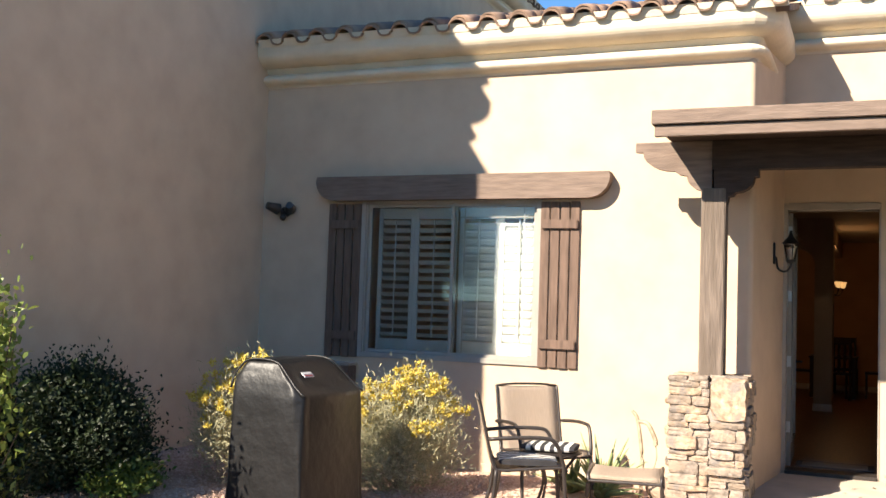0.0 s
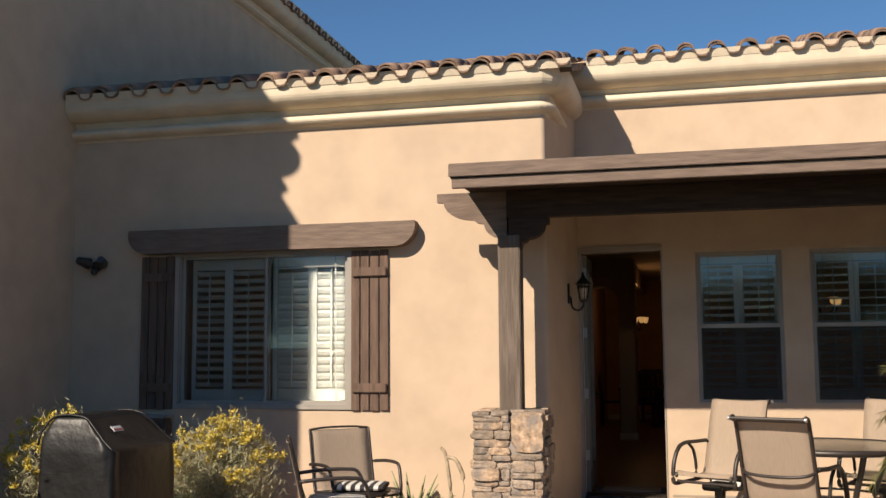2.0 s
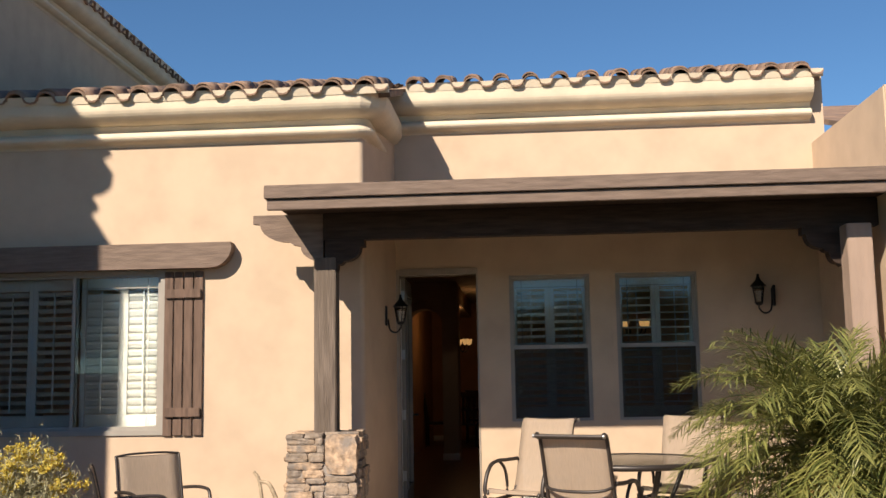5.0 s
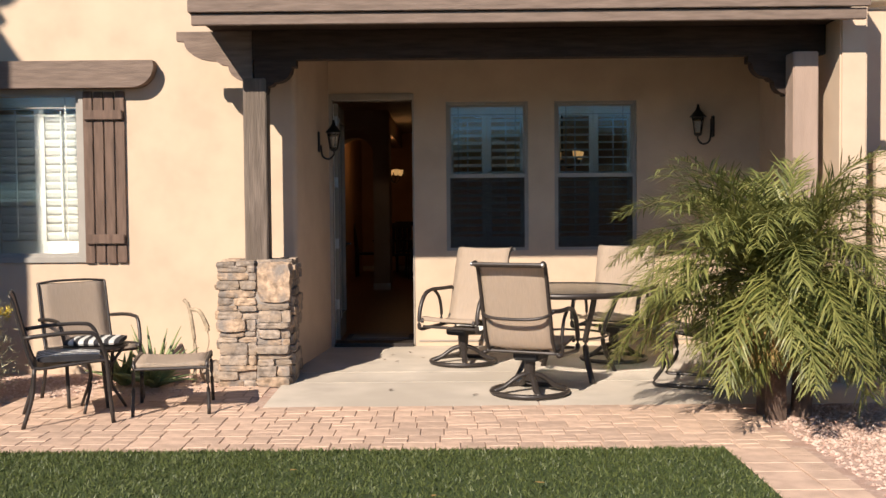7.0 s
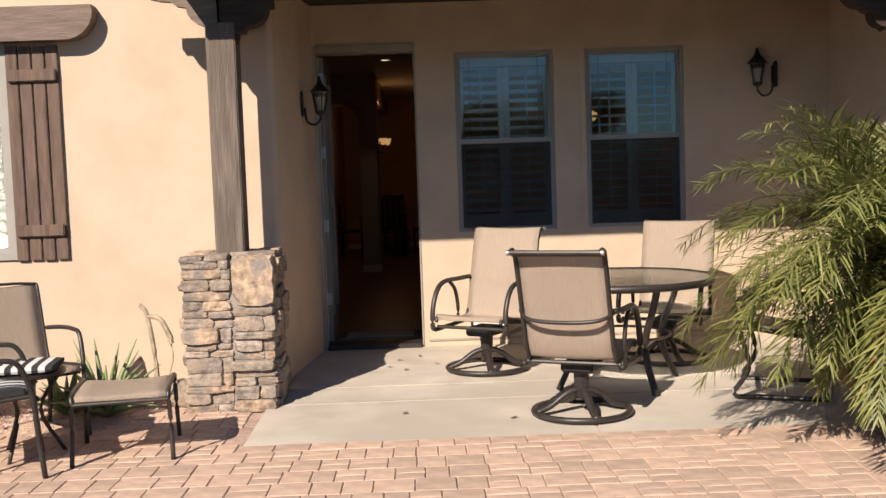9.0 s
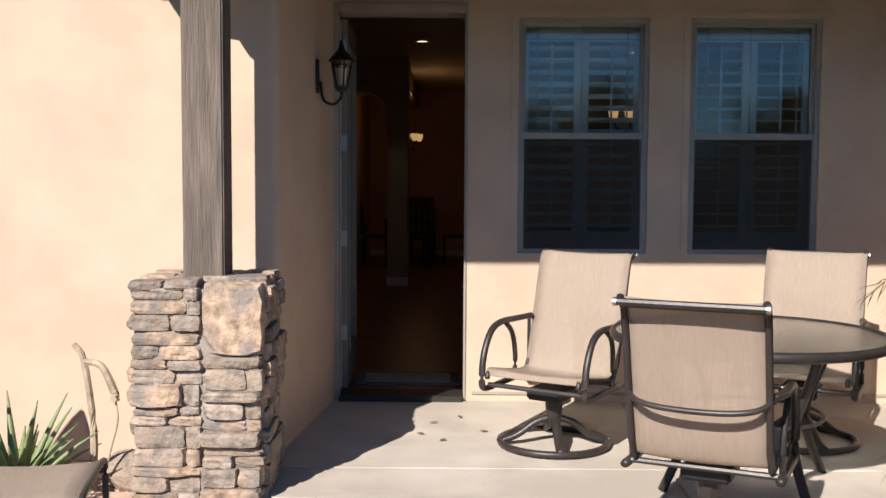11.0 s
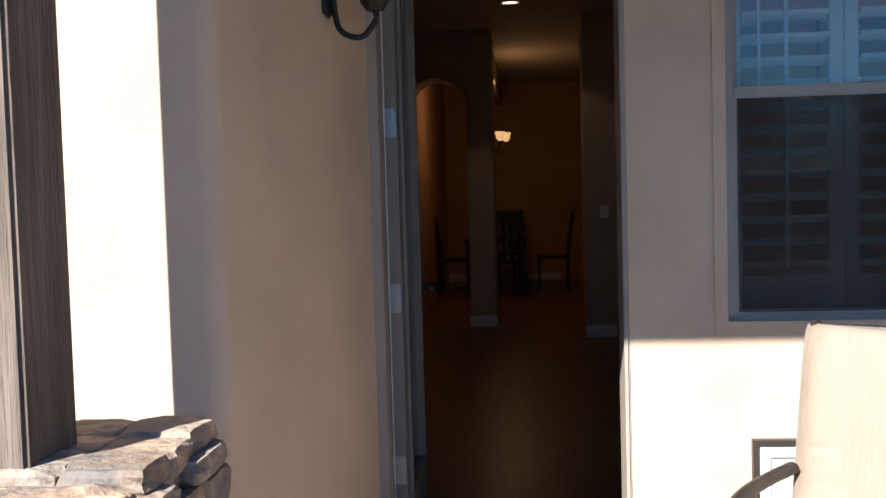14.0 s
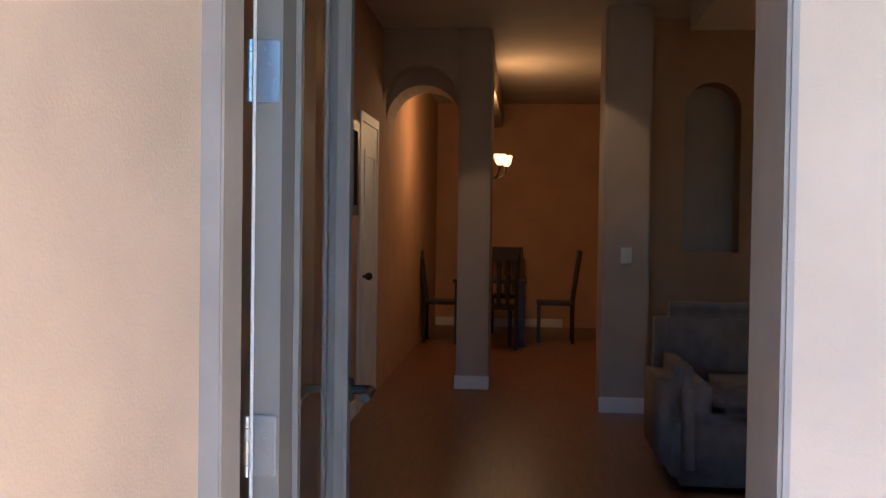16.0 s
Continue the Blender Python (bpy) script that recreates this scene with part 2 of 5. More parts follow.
def box(x0, x1, y0, y1, z0, z1, bevel=0.0, bm=None):
    own = bmesh.new()
    bmesh.ops.create_cube(own, size=1.0)
    for v in own.verts:
        v.co = ((x0 + x1) / 2 + v.co.x * (x1 - x0), (y0 + y1) / 2 + v.co.y * (y1 - y0), (z0 + z1) / 2 + v.co.z * (z1 - z0))
    if bevel:
        bmesh.ops.bevel(own, geom=list(own.edges), offset=bevel, segments=2, affect="EDGES", clamp_overlap=True)
    return merge(bm, own)


def merge(bm, own):
    if bm is None:
        return own
    me = bpy.data.meshes.new("tmp")
    own.to_mesh(me)
    own.free()
    bm.from_mesh(me)
    bpy.data.meshes.remove(me)
    return bm


def moved(bm, m):
    bmesh.ops.transform(bm, matrix=m, verts=bm.verts)
    return bm


def tube(points, r, sides=8, bm=None, closed=False, flat=1.0, taper=None):
    """A round bar swept along points; flat squeezes it across, taper gives the radius at the far end."""
    own = bmesh.new()
    pts = [Vector(p) for p in points]
    n = len(pts)
    rings = []
    for i, p in enumerate(pts):
        a, b = pts[(i - 1) % n if closed else max(i - 1, 0)], pts[(i + 1) % n if closed else min(i + 1, n - 1)]
        d = (b - a).normalized()
        side = d.cross(Vector((0, 0, 1)))
        if side.length < 0.05:
            side = Vector((1, 0, 0))
        side.normalize()
        up = side.cross(d).normalized()
        rr = r if taper is None else r + (taper - r) * i / (n - 1)
        rings.append([own.verts.new(p + side * math.cos(k * math.tau / sides) * rr * flat + up * math.sin(k * math.tau / sides) * rr) for k in range(sides)])
    for i in range(n if closed else n - 1):
        a, b = rings[i], rings[(i + 1) % n]
        for k in range(sides):
            own.faces.new((a[k], a[(k + 1) % sides], b[(k + 1) % sides], b[k]))
    if not closed:
        own.faces.new(rings[0][::-1])
        own.faces.new(rings[-1])
    return merge(bm, own)


def smooth_path(points, steps=5):
    """Catmull-Rom through the points."""
    p = [Vector(q) for q in points]
    p = [p[0] * 2 - p[1]] + p + [p[-1] * 2 - p[-2]]
    out = []
    for i in range(1, len(p) - 2):
        for s in range(steps):
            t = s / steps
            out.append(0.5 * (2 * p[i] + (p[i + 1] - p[i - 1]) * t + (2 * p[i - 1] - 5 * p[i] + 4 * p[i + 1] - p[i + 2]) * t * t + (3 * p[i] - p[i - 1] - 3 * p[i + 1] + p[i + 2]) * t ** 3))
    return out + [p[-2]]


def extrude_profile(profile, a, b, axis="x", bm=None):
    """A closed profile of (depth, height) pairs drawn out along x or y from a to b."""
    own = bmesh.new()
    def at(u, w, s):
        return (s, u, w) if axis == "x" else (u, s, w)
    lo = [own.verts.new(at(u, w, a)) for u, w in profile]
    hi = [own.verts.new(at(u, w, b)) for u, w in profile]
    n = len(profile)
    for i in range(n):
        own.faces.new((lo[i], lo[(i + 1) % n], hi[(i + 1) % n], hi[i]))
    own.faces.new(lo[::-1])
    own.faces.new(hi)
    return merge(bm, own)


def plate(outline, y0, y1):
    """A flat board: an outline of (x, z) pairs, thick from y0 to y1."""
    return extrude_profile_xz(outline, y0, y1)


def extrude_profile_xz(outline, y0, y1, bm=None):
    own = bmesh.new()
    lo = [own.verts.new((x, y0, z)) for x, z in outline]
    hi = [own.verts.new((x, y1, z)) for x, z in outline]
    n = len(outline)
    for i in range(n):
        own.faces.new((lo[i], lo[(i + 1) % n], hi[(i + 1) % n], hi[i]))
    own.faces.new(lo[::-1])
    own.faces.new(hi)
    return merge(bm, own)


def pierced(x0, x1, z0, z1, y0, y1, holes, axis="x"):
    """A wall with openings right through it: holes are (x0, x1, z0, z1)."""
    xs = sorted({x0, x1, *(h[0] for h in holes), *(h[1] for h in holes)})
    zs = sorted({z0, z1, *(h[2] for h in holes), *(h[3] for h in holes)})
    full = {(i, k): not any(h[0] <= (xs[i] + xs[i + 1]) / 2 <= h[1] and h[2] <= (zs[k] + zs[k + 1]) / 2 <= h[3] for h in holes)
            for i in range(len(xs) - 1) for k in range(len(zs) - 1)}
    bm = bmesh.new()
    vs = {}
    def v(x, y, z):
        key = (round(x, 5), round(y, 5), round(z, 5))
        if key not in vs:
            vs[key] = bm.verts.new((x, y, z) if axis == "x" else (y, x, z))
        return vs[key]
    for (i, k), there in full.items():
        if not there:
            continue
        a, b, c, d = xs[i], xs[i + 1], zs[k], zs[k + 1]
        for y in (y0, y1):
            bm.faces.new((v(a, y, c), v(b, y, c), v(b, y, d), v(a, y, d)))
        for di, dk, e in ((-1, 0, ((a, c), (a, d))), (1, 0, ((b, c), (b, d))), (0, -1, ((a, c), (b, c))), (0, 1, ((a, d), (b, d)))):
            if not full.get((i + di, k + dk), False):
                (p, q), (r, s) = e
                bm.faces.new((v(p, y0, q), v(r, y0, s), v(r, y1, s), v(p, y1, q)))
    return bm


def loose_mesh(name, verts, faces, material):
    me = bpy.data.meshes.new(name)
    me.from_pydata(verts, [], faces)
    me.materials.append(material)
    return me

# ---- ground ----
G = -0.06
FY, RY = 9.15, 10.35          # front of the window wing, front of the recessed patio wall
RX = -1.45                   # side of the wing beside the door
WX = -6.30                   # face of the tall neighbouring wall

solid("ground", box(-150, 150, -150, 200, -0.6, -0.16), GROUND, "dry tan desert ground around the house", "ground")
solid("gravel_bed", box(-6.3, 6.5, 3.2, 12, -0.2, G - 0.005), GRAVEL, "pink crushed gravel bed around the lawn and patio", "gravel")
bm = box(-3.4, 1.50, -12.9, 6.17, -0.2, G + 0.004)
# unseen left stretch of lawn, added to cut bounce light on the tall wall
box(-9.5, -3.402, -12.9, 3.2, -0.2, G + 0.004, bm=bm)
def bank_z(x):
    """Height of the gravel, which rises gently towards the tall wall."""
    t = min(1.0, max(0.0, (-3.65 - x) / 2.5))
    return G - 0.004 + 0.15 * t * t * (3 - 2 * t)


solid("lawn", bm, TURF, "short green lawn with a straight paved edge", "lawn")
bank = [(-3.52, -0.19), (-3.52, G - 0.006)] + [(-3.65 - 2.65 * k / 14, bank_z(-3.65 - 2.65 * k / 14)) for k in range(15)] + [(-6.30, -0.19)]
solid("gravel_bank", extrude_profile_xz(bank, 3.3, 9.148), GRAVEL, "pink gravel bank rising to the tall wall", "gravel", smooth=False)
solid("paver_bed", box(-3.5, 2.0, -12.9, 8.62, -0.25, G - 0.007), SAND, "sandy bed under the pavers", "paving")
bm = box(-1.49, 3.1, 7.53, 10.6, -0.3, -0.035)
for v in bm.verts:
    if v.co.z > -0.1:
        v.co.z = 0.0 - (10.35 - v.co.y) * 0.021 - 0.012
solid("patio_base", bm, CONCRETE, "concrete base under the covered patio", "patio")


def slope_z(y):
    return 0.0 - (10.35 - y) * 0.021


patio = thing("patio_slab", "pale smooth concrete patio slab with tooled joints", "patio", kind="structure")
for xa, xb in ((-1.49, 0.526), (0.534, 3.1)):
    for ya, yb in ((7.53, 8.453), (8.461, 8.916), (8.924, RY)):
        bm = box(xa, xb, ya, yb, -0.1, 0.0, 0.006)
        for v in bm.verts:
            v.co.z += slope_z(v.co.y)
        part("slab", bm, CONCRETE, patio)

# ---- walls of the house ----
WIN = (-5.13, -3.33, 0.947, 2.447)
solid("wall_wing", pierced(WX, RX - 0.30, -0.2, 4.0, FY, FY + 0.22, [WIN]), STUCCO, "tan stucco wall of the wing with a wide window", "wall")
outline = [(RX - 0.30, FY)] + [(RX - 0.05 + 0.05 * math.sin(math.pi / 2 * i / 8), FY + 0.05 - 0.05 * math.cos(math.pi / 2 * i / 8)) for i in range(9)]
outline += [(-1.306, RY - 0.002), (RX - 0.22, RY - 0.002), (RX - 0.22, FY + 0.22), (RX - 0.30, FY + 0.22)]
bm = bmesh.new()
lo = [bm.verts.new((x, y, -0.2)) for x, y in outline]
hi = [bm.verts.new((x, y, 4.0)) for x, y in outline]
for i in range(len(outline)):
    j = (i + 1) % len(outline)
    bm.faces.new((lo[i], lo[j], hi[j], hi[i]))
bm.faces.new(lo[::-1]), bm.faces.new(hi)
solid("wall_return", bm, STUCCO, "tan stucco side wall with a rounded corner beside the patio door", "wall")
solid("wall_stub", box(RX - 0.22, RX - 0.003, RY, RY + 0.35, -0.2, 3.4), STUCCO, "plain wall stub behind the door jamb", "wall")
DOOR = (-1.33, -0.461, -0.2, 2.50)
W1, W2 = (-0.145, 0.675, 0.94, 2.43), (0.93, 1.75, 0.94, 2.43)
solid("wall_recess", pierced(RX, 3.1, -0.2, 4.45, RY, RY + 0.2, [DOOR, W1, W2]), STUCCO, "tan stucco patio wall with a door and two windows", "wall")
solid("wall_side", box(2.965, 3.18, 8.27, RY + 0.6, -0.2, 3.72, 0.015), STUCCO, "tall tan stucco side wall at the end of the patio", "wall")
TALL = [(4.49, -0.2), (4.49, 6.44), (4.99, 6.44), (4.99, 7.0), (24.0, 7.0), (24.0, -0.2)]
bm = bmesh.new()
lo = [bm.verts.new((WX, y, z)) for y, z in TALL]
hi = [bm.verts.new((WX - 7, y, z)) for y, z in TALL]
for i in range(len(TALL)):
    bm.faces.new((lo[i], lo[(i + 1) % len(TALL)], hi[(i + 1) % len(TALL)], hi[i]))
bm.faces.new(lo[::-1]), bm.faces.new(hi)
solid("wall_tall", bm, STUCCO, "tall shaded tan stucco wall of the neighbouring house", "wall")

# interior and rear closing walls
solid("wall_wing_rear", box(WX, RX - 0.22, 13.0, 13.2, -0.2, 3.9), PAINT_IN, "plain rear wall of the front room", "wall")
solid("wing_floor", box(WX, RX - 0.22, FY + 0.22, 13.0, -0.1, 0.04), WOODFLOOR, "dark floor of the front room", "floor")
solid("wing_ceiling", box(WX, RX - 0.22, FY + 0.22, 13.0, 2.95, 3.05), CEIL_IN, "plain ceiling of the front room", "ceiling")


# ---- cornices ----
def cornice_profile(front, z, up=1.0):
    """Lower roll, a step, and a wide cove: (depth, height) from the wall outwards."""
    low = [(front - 0.02 - 0.085 * math.sin(math.pi * i / 8) ** 0.7, z + 0.12 * i / 8) for i in range(9)]
    cove = [(front - 0.05 - 0.18 * math.sin(math.pi / 2 * i / 8), z + 0.178 + 0.13 * (1 - math.cos(math.pi / 2 * i / 8))) for i in range(9)]
    return [(front + 0.1, z - 0.02), (front - 0.005, z - 0.02)] + low + [(front - 0.02, z + 0.125), (front - 0.05, z + 0.17)] + cove + [(front - 0.235, z + 0.385), (front + 0.1, z + 0.40)]


ZW, ZR = 3.637, 3.95
wing_cornice = thing("cornice_wing", "cream moulded stucco cornice under the wing's tile roof", "cornice", kind="structure")
bm = bmesh.new()
prof = [(FY - u, w) for u, w in cornice_profile(FY, ZW)]
stations = [[bm.verts.new((WX + 0.002, FY - o, w)) for o, w in prof]]
for a in (0, 18, 36, 54, 72, 90):
    c, s = math.cos(radians(a)), math.sin(radians(a))
    stations.append([bm.verts.new((RX - 0.09 + (o + 0.09) * s, FY + 0.09 - (o + 0.09) * c, w)) for o, w in prof])
stations.append([bm.verts.new((RX + o, RY - 0.003, w)) for o, w in prof])
for p, q in zip(stations, stations[1:]):
    for i in range(len(prof)):
        j = (i + 1) % len(prof)
        bm.faces.new((p[i], p[j], q[j], q[i]))
part("moulding", bm, CORNICE, wing_cornice)
rec_cornice = thing("cornice_recess", "cream moulded stucco cornice above the patio roof", "cornice", kind="structure")
part("moulding", extrude_profile(cornice_profile(RY, ZR), RX - 0.1, 2.962), CORNICE, rec_cornice)
tall_cornice = thing("cornice_tall", "tan moulded stucco cornice high on the neighbouring wall", "cornice", kind="structure")
prof = [(WX + (0 - u) * 1.0, w + 6.38) for u, w in cornice_profile(0.0, 0.0)]
part("moulding", extrude_profile(prof, 4.95, 24.0, "y"), CORNICE, tall_cornice)


# ---- tile roofs ----
def tile_mesh(name, pitch=0.30, length=0.42, steps=8):
    """One S tile: a raised barrel and a shallow pan, 15 mm thick, running back along +y from the eave."""
    bm = bmesh.new()
    prof = []
    for i in range(steps + 1):
        a = math.pi * i / steps
        prof.append((-0.085 * math.cos(a) - 0.065, 0.075 * math.sin(a)))
    for i in range(1, steps // 2 + 1):
        a = math.pi * i / (steps // 2)
        prof.append((0.02 + 0.0625 * (1 - math.cos(a)) , -0.03 * math.sin(a)))
    rows = []
    for y, s in ((0.0, 1.0), (length, 0.93)):
        for t in (0.0, -0.016):
            rows.append([bm.verts.new((x * s, y, z * s + t)) for x, z in prof])
    n = len(prof)
    for a, b in ((0, 2), (1, 3), (0, 1), (2, 3)):
        for i in range(n - 1):
            bm.faces.new((rows[a][i], rows[a][i + 1], rows[b][i + 1], rows[b][i]))
    me = mesh_of(name, bm, TILE)
    for p in me.polygons:
        p.use_smooth = len(p.vertices) == 4 and abs(p.normal.y) < 0.5
    return me


TILE_MESH = tile_mesh("tile")


def tile_roof(name, label, start, along, back, count, courses, rise=0.30, pitch=0.30, rng=random.Random(3)):
    """Courses of S tiles from the eave back up the slope; along and back are level unit vectors."""
    roof = thing(name, label, "roof", kind="structure")
    along, back = Vector(along), Vector(back)
    up = (back + Vector((0, 0, rise))).normalized()
    nrm = along.cross(up).normalized()
    base = Matrix((along, up, nrm)).transposed().to_4x4()
    bm = bmesh.new()
    o = Vector(start) - nrm * 0.045 + up * 0.16
    e = along * (count * pitch)
    s = up * 6.0
    vs = [bm.verts.new(o + d) for d in (Vector(), e, e + s, s)] + [bm.verts.new(o - nrm * 0.06 + d) for d in (Vector(), e, e + s, s)]
    for f in ((0, 1, 2, 3), (4, 5, 6, 7), (0, 1, 5, 4), (1, 2, 6, 5), (2, 3, 7, 6), (3, 0, 4, 7)):
        bm.faces.new([vs[i] for i in f])
    part("roof_deck", bm, TILE, roof)
    fill = bmesh.new()
    vs = [fill.verts.new(Vector(start) + d + e2) for e2 in (Vector(), along * (count * pitch)) for d in (up * 0.035 - nrm * 0.06, up * 0.12 - nrm * 0.06, up * 0.12 + nrm * 0.022, up * 0.035 + nrm * 0.022)]
    for f in ((0, 1, 2, 3), (4, 5, 6, 7), (0, 1, 5, 4), (1, 2, 6, 5), (2, 3, 7, 6), (3, 0, 4, 7)):
        fill.faces.new([vs[i] for i in f])
    part("eave_mortar", fill, CORNICE, roof, "cream mortar under the tile ends")
    for c in range(courses):
        for i in range(count):
            ob = new("tile", TILE_MESH)
            ob.parent = roof
            p = Vector(start) + along * ((i + 0.5) * pitch) + up * (c * 0.34) + nrm * (0.012 * (c > 0))
            if c == 0:
                ob2 = new("tile", TILE_MESH)
                ob2.parent = roof
                ob2.matrix_basis = Matrix.Translation(p + nrm * 0.024 + up * 0.045) @ base @ pose(rng.uniform(-0.012, 0.012), 0, 0, rng.uniform(-1, 1), rng.uniform(-2, 2), rng.uniform(-1, 1)) 
            ob.matrix_basis = Matrix.Translation(p) @ base @ pose(rng.uniform(-0.006, 0.006), rng.uniform(-0.012, 0.012), rng.uniform(-0.004, 0.006), rng.uniform(-1, 1), rng.uniform(-1.5, 1.5), rng.uniform(-1, 1))
    return roof


# ---- patio cover ----
PY = 7.97
cover = thing("patio_cover", "stained timber patio roof on posts, underside coloured darker for shade", "patio cover", kind="structure")
part("fascia", box(-2.09, 3.08, PY, PY + 0.045, 2.875, 2.972, 0.004), WOOD_X, cover)
part("fascia", box(-2.09, 3.08, PY + 0.012, PY + 0.05, 2.94, 2.985, 0.003), WOOD_X, cover)
part("fascia", box(-2.07, 3.06, PY + 0.03, PY + 0.075, 2.783, 2.868, 0.004), WOOD_X, cover)
part("roof_deck", box(-2.07, 2.962, PY + 0.078, RY - 0.002, 2.90, 2.965), WOOD_X, cover)
part("fascia", box(-2.09, -2.045, PY + 0.052, FY - 0.003, 2.872, 2.972, 0.004), WOOD, cover)
part("soffit_board", box(-2.04, 2.96, PY + 0.08, RY - 0.004, 2.84, 2.897), WOOD_SHADED, cover)


def corbel_outline(x, sgn, z, reach=1.0):
    """A scrolled bracket under the beam, growing away from x."""
    pts = [(0, 0), (0.62, 0), (0.62, -0.075), (0.56, -0.08)]
    pts += [(0.56 - 0.26 * (1 - math.cos(a)), -0.08 - 0.16 * math.sin(a)) for a in (math.pi / 2 * i / 6 for i in range(1, 7))]
    pts += [(0.26, -0.27), (0.20, -0.28)]
    pts += [(0.20 - 0.16 * (1 - math.cos(a)), -0.28 - 0.13 * math.sin(a)) for a in (math.pi / 2 * i / 5 for i in range(1, 6))]
    pts += [(0, -0.44)]
    return [(x + sgn * a * reach, z + b * (0.5 + 0.5 * reach)) for a, b in pts]


BEAM_Z = 2.74
# beam and inner brackets take the wood darkened for shade
part("beam", box(-1.72, 2.96, 8.57, 8.69, 2.60, 2.838, 0.006), WOOD_SHADED, cover)
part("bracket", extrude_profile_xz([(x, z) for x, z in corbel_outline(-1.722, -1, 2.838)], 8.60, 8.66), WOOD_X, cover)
part("bracket", extrude_profile_xz([(x, z) for x, z in corbel_outline(-1.70, 1, 2.60, 0.55)], 8.57, 8.69), WOOD_SHADED, cover)
part("bracket", extrude_profile_xz([(x, z) for x, z in corbel_outline(2.64, -1, 2.598, 0.5)], 8.57, 8.69), WOOD_SHADED, cover)
part("outlook_beam", box(-1.78, -1.62, 8.75, FY - 0.004, 2.60 - 0.15, 2.83, 0.006), WOOD_SHADED, cover)
bm = box(-1.797, -1.607, 8.553, 8.743, 0.93, 2.45, 0.008)
part("post", bm, POST_WOOD, cover, "weathered grey-brown timber post")
part("post", box(2.635, 2.835, 8.38, 8.58, -0.05, 2.598, 0.008), SUNNY_POST, cover, "pinkish tan post")


# ---- windows ----
LOUVER_MESH = {}


def louver(width):
    key = round(width, 3)
    if key not in LOUVER_MESH:
        bm = bmesh.new()
        prof = [(-0.040, 0), (-0.018, 0.005), (0.018, 0.005), (0.040, 0), (0.018, -0.005), (-0.018, -0.005)]
        extrude_profile(prof, -width / 2, width / 2, "x", bm)
        LOUVER_MESH[key] = mesh_of("louver", bm, LOUVER)
    return LOUVER_MESH[key]


def shutter_panel(parent, x0, x1, z0, z1, y, tilt, step=0.075):
    """An inside plantation shutter: stiles, rails, louvers and a tilt rod."""
    st = 0.045
    part("stile", box(x0, x0 + st, y, y + 0.028, z0, z1, 0.003), LOUVER, parent)
    part("stile", box(x1 - st, x1, y, y + 0.028, z0, z1, 0.003), LOUVER, parent)
    part("rail", box(x0 + st, x1 - st, y, y + 0.028, z0, z0 + 0.115, 0.003), LOUVER, parent)
    part("rail", box(x0 + st, x1 - st, y, y + 0.028, z1 - 0.105, z1, 0.003), LOUVER, parent)
    z = z0 + 0.115 + step * 0.55
    while z < z1 - 0.105 - step * 0.4:
        ob = new("louver", louver(x1 - x0 - 2 * st - 0.006))
        ob.parent = parent
        ob.matrix_basis = pose((x0 + x1) / 2, y + 0.014, z, tilt, 0, 0)
        z += step
    part("tilt_rod", box((x0 + x1) / 2 - 0.006, (x0 + x1) / 2 + 0.006, y - 0.022, y - 0.012, z0 + 0.15, z1 - 0.12), LOUVER, parent)


def grille(parent, x0, x1, z0, z1, y, inset=0.075):
    """Flat bars between the panes, close to the edges."""
    for x in (x0 + inset, x1 - inset):
        part("grille_bar", box(x - 0.005, x + 0.005, y, y + 0.004, z0, z1), FRAME, parent)
    for z in (z1 - inset,):
        part("grille_bar", box(x0, x1, y - 0.001, y + 0.003, z - 0.005, z + 0.005), FRAME, parent)


def pane(parent, x0, x1, z0, z1, y):
    ob = part("pane", box(x0, x1, y, y + 0.005, z0, z1), GLASS, parent)
    ob.visible_shadow = False
    return ob


def frame_ring(name, x0, x1, z0, z1, y0, y1, w, parent, material=FRAME):
    bm = pierced(x0, x1, z0, z1, y0, y1, [(x0 + w, x1 - w, z0 + w, z1 - w)])
    return part(name, bm, material, parent)


def hung_window(name, hole, label):
    x0, x1, z0, z1 = hole
    w = thing(name, label, "window", kind="structure")
    frame_ring("window_frame", x0 - 0.04, x1 + 0.04, z0 - 0.03, z1 + 0.04, RY - 0.010, RY - 0.002, 0.042, w, STUCCO)
    frame_ring("window_frame", x0 + 0.002, x1 - 0.002, z0 + 0.002, z1 - 0.002, RY + 0.012, RY + 0.09, 0.026, w)
    zm = 1.685
    for za, zb, y in ((zm, z1 - 0.028, RY + 0.05), (z0 + 0.028, zm + 0.015, RY + 0.02)):
        frame_ring("sash", x0 + 0.028, x1 - 0.028, za, zb, y, y + 0.026, 0.022, w)
        pane(w, x0 + 0.05, x1 - 0.05, za + 0.022, zb - 0.022, y + 0.011)
    grille(w, x0 + 0.05, x1 - 0.05, zm + 0.022, z1 - 0.05, RY + 0.069)
    part("meeting_rail", box(x0 + 0.03, x1 - 0.03, RY + 0.014, RY + 0.05, zm - 0.012, zm + 0.03, 0.003), FRAME, w)
    sc_ = part("insect_screen", box(x0 + 0.04, x1 - 0.04, RY + 0.010, RY + 0.011, z0 + 0.04, zm - 0.01), SCREEN, w, "dark insect screen")
    xm = (x0 + x1) / 2
    shutter_panel(w, x0 + 0.03, xm - 0.002, z0 + 0.03, z1 - 0.03, RY + 0.115, -12 if "2" in name else -20)
    shutter_panel(w, xm + 0.002, x1 - 0.03, z0 + 0.03, z1 - 0.03, RY + 0.115, -6 if "2" in name else -20)
    return w


hung_window("window_1", W1, "sash window with closed white plantation shutters inside")
hung_window("window_2", W2, "sash window with half-open white plantation shutters inside")

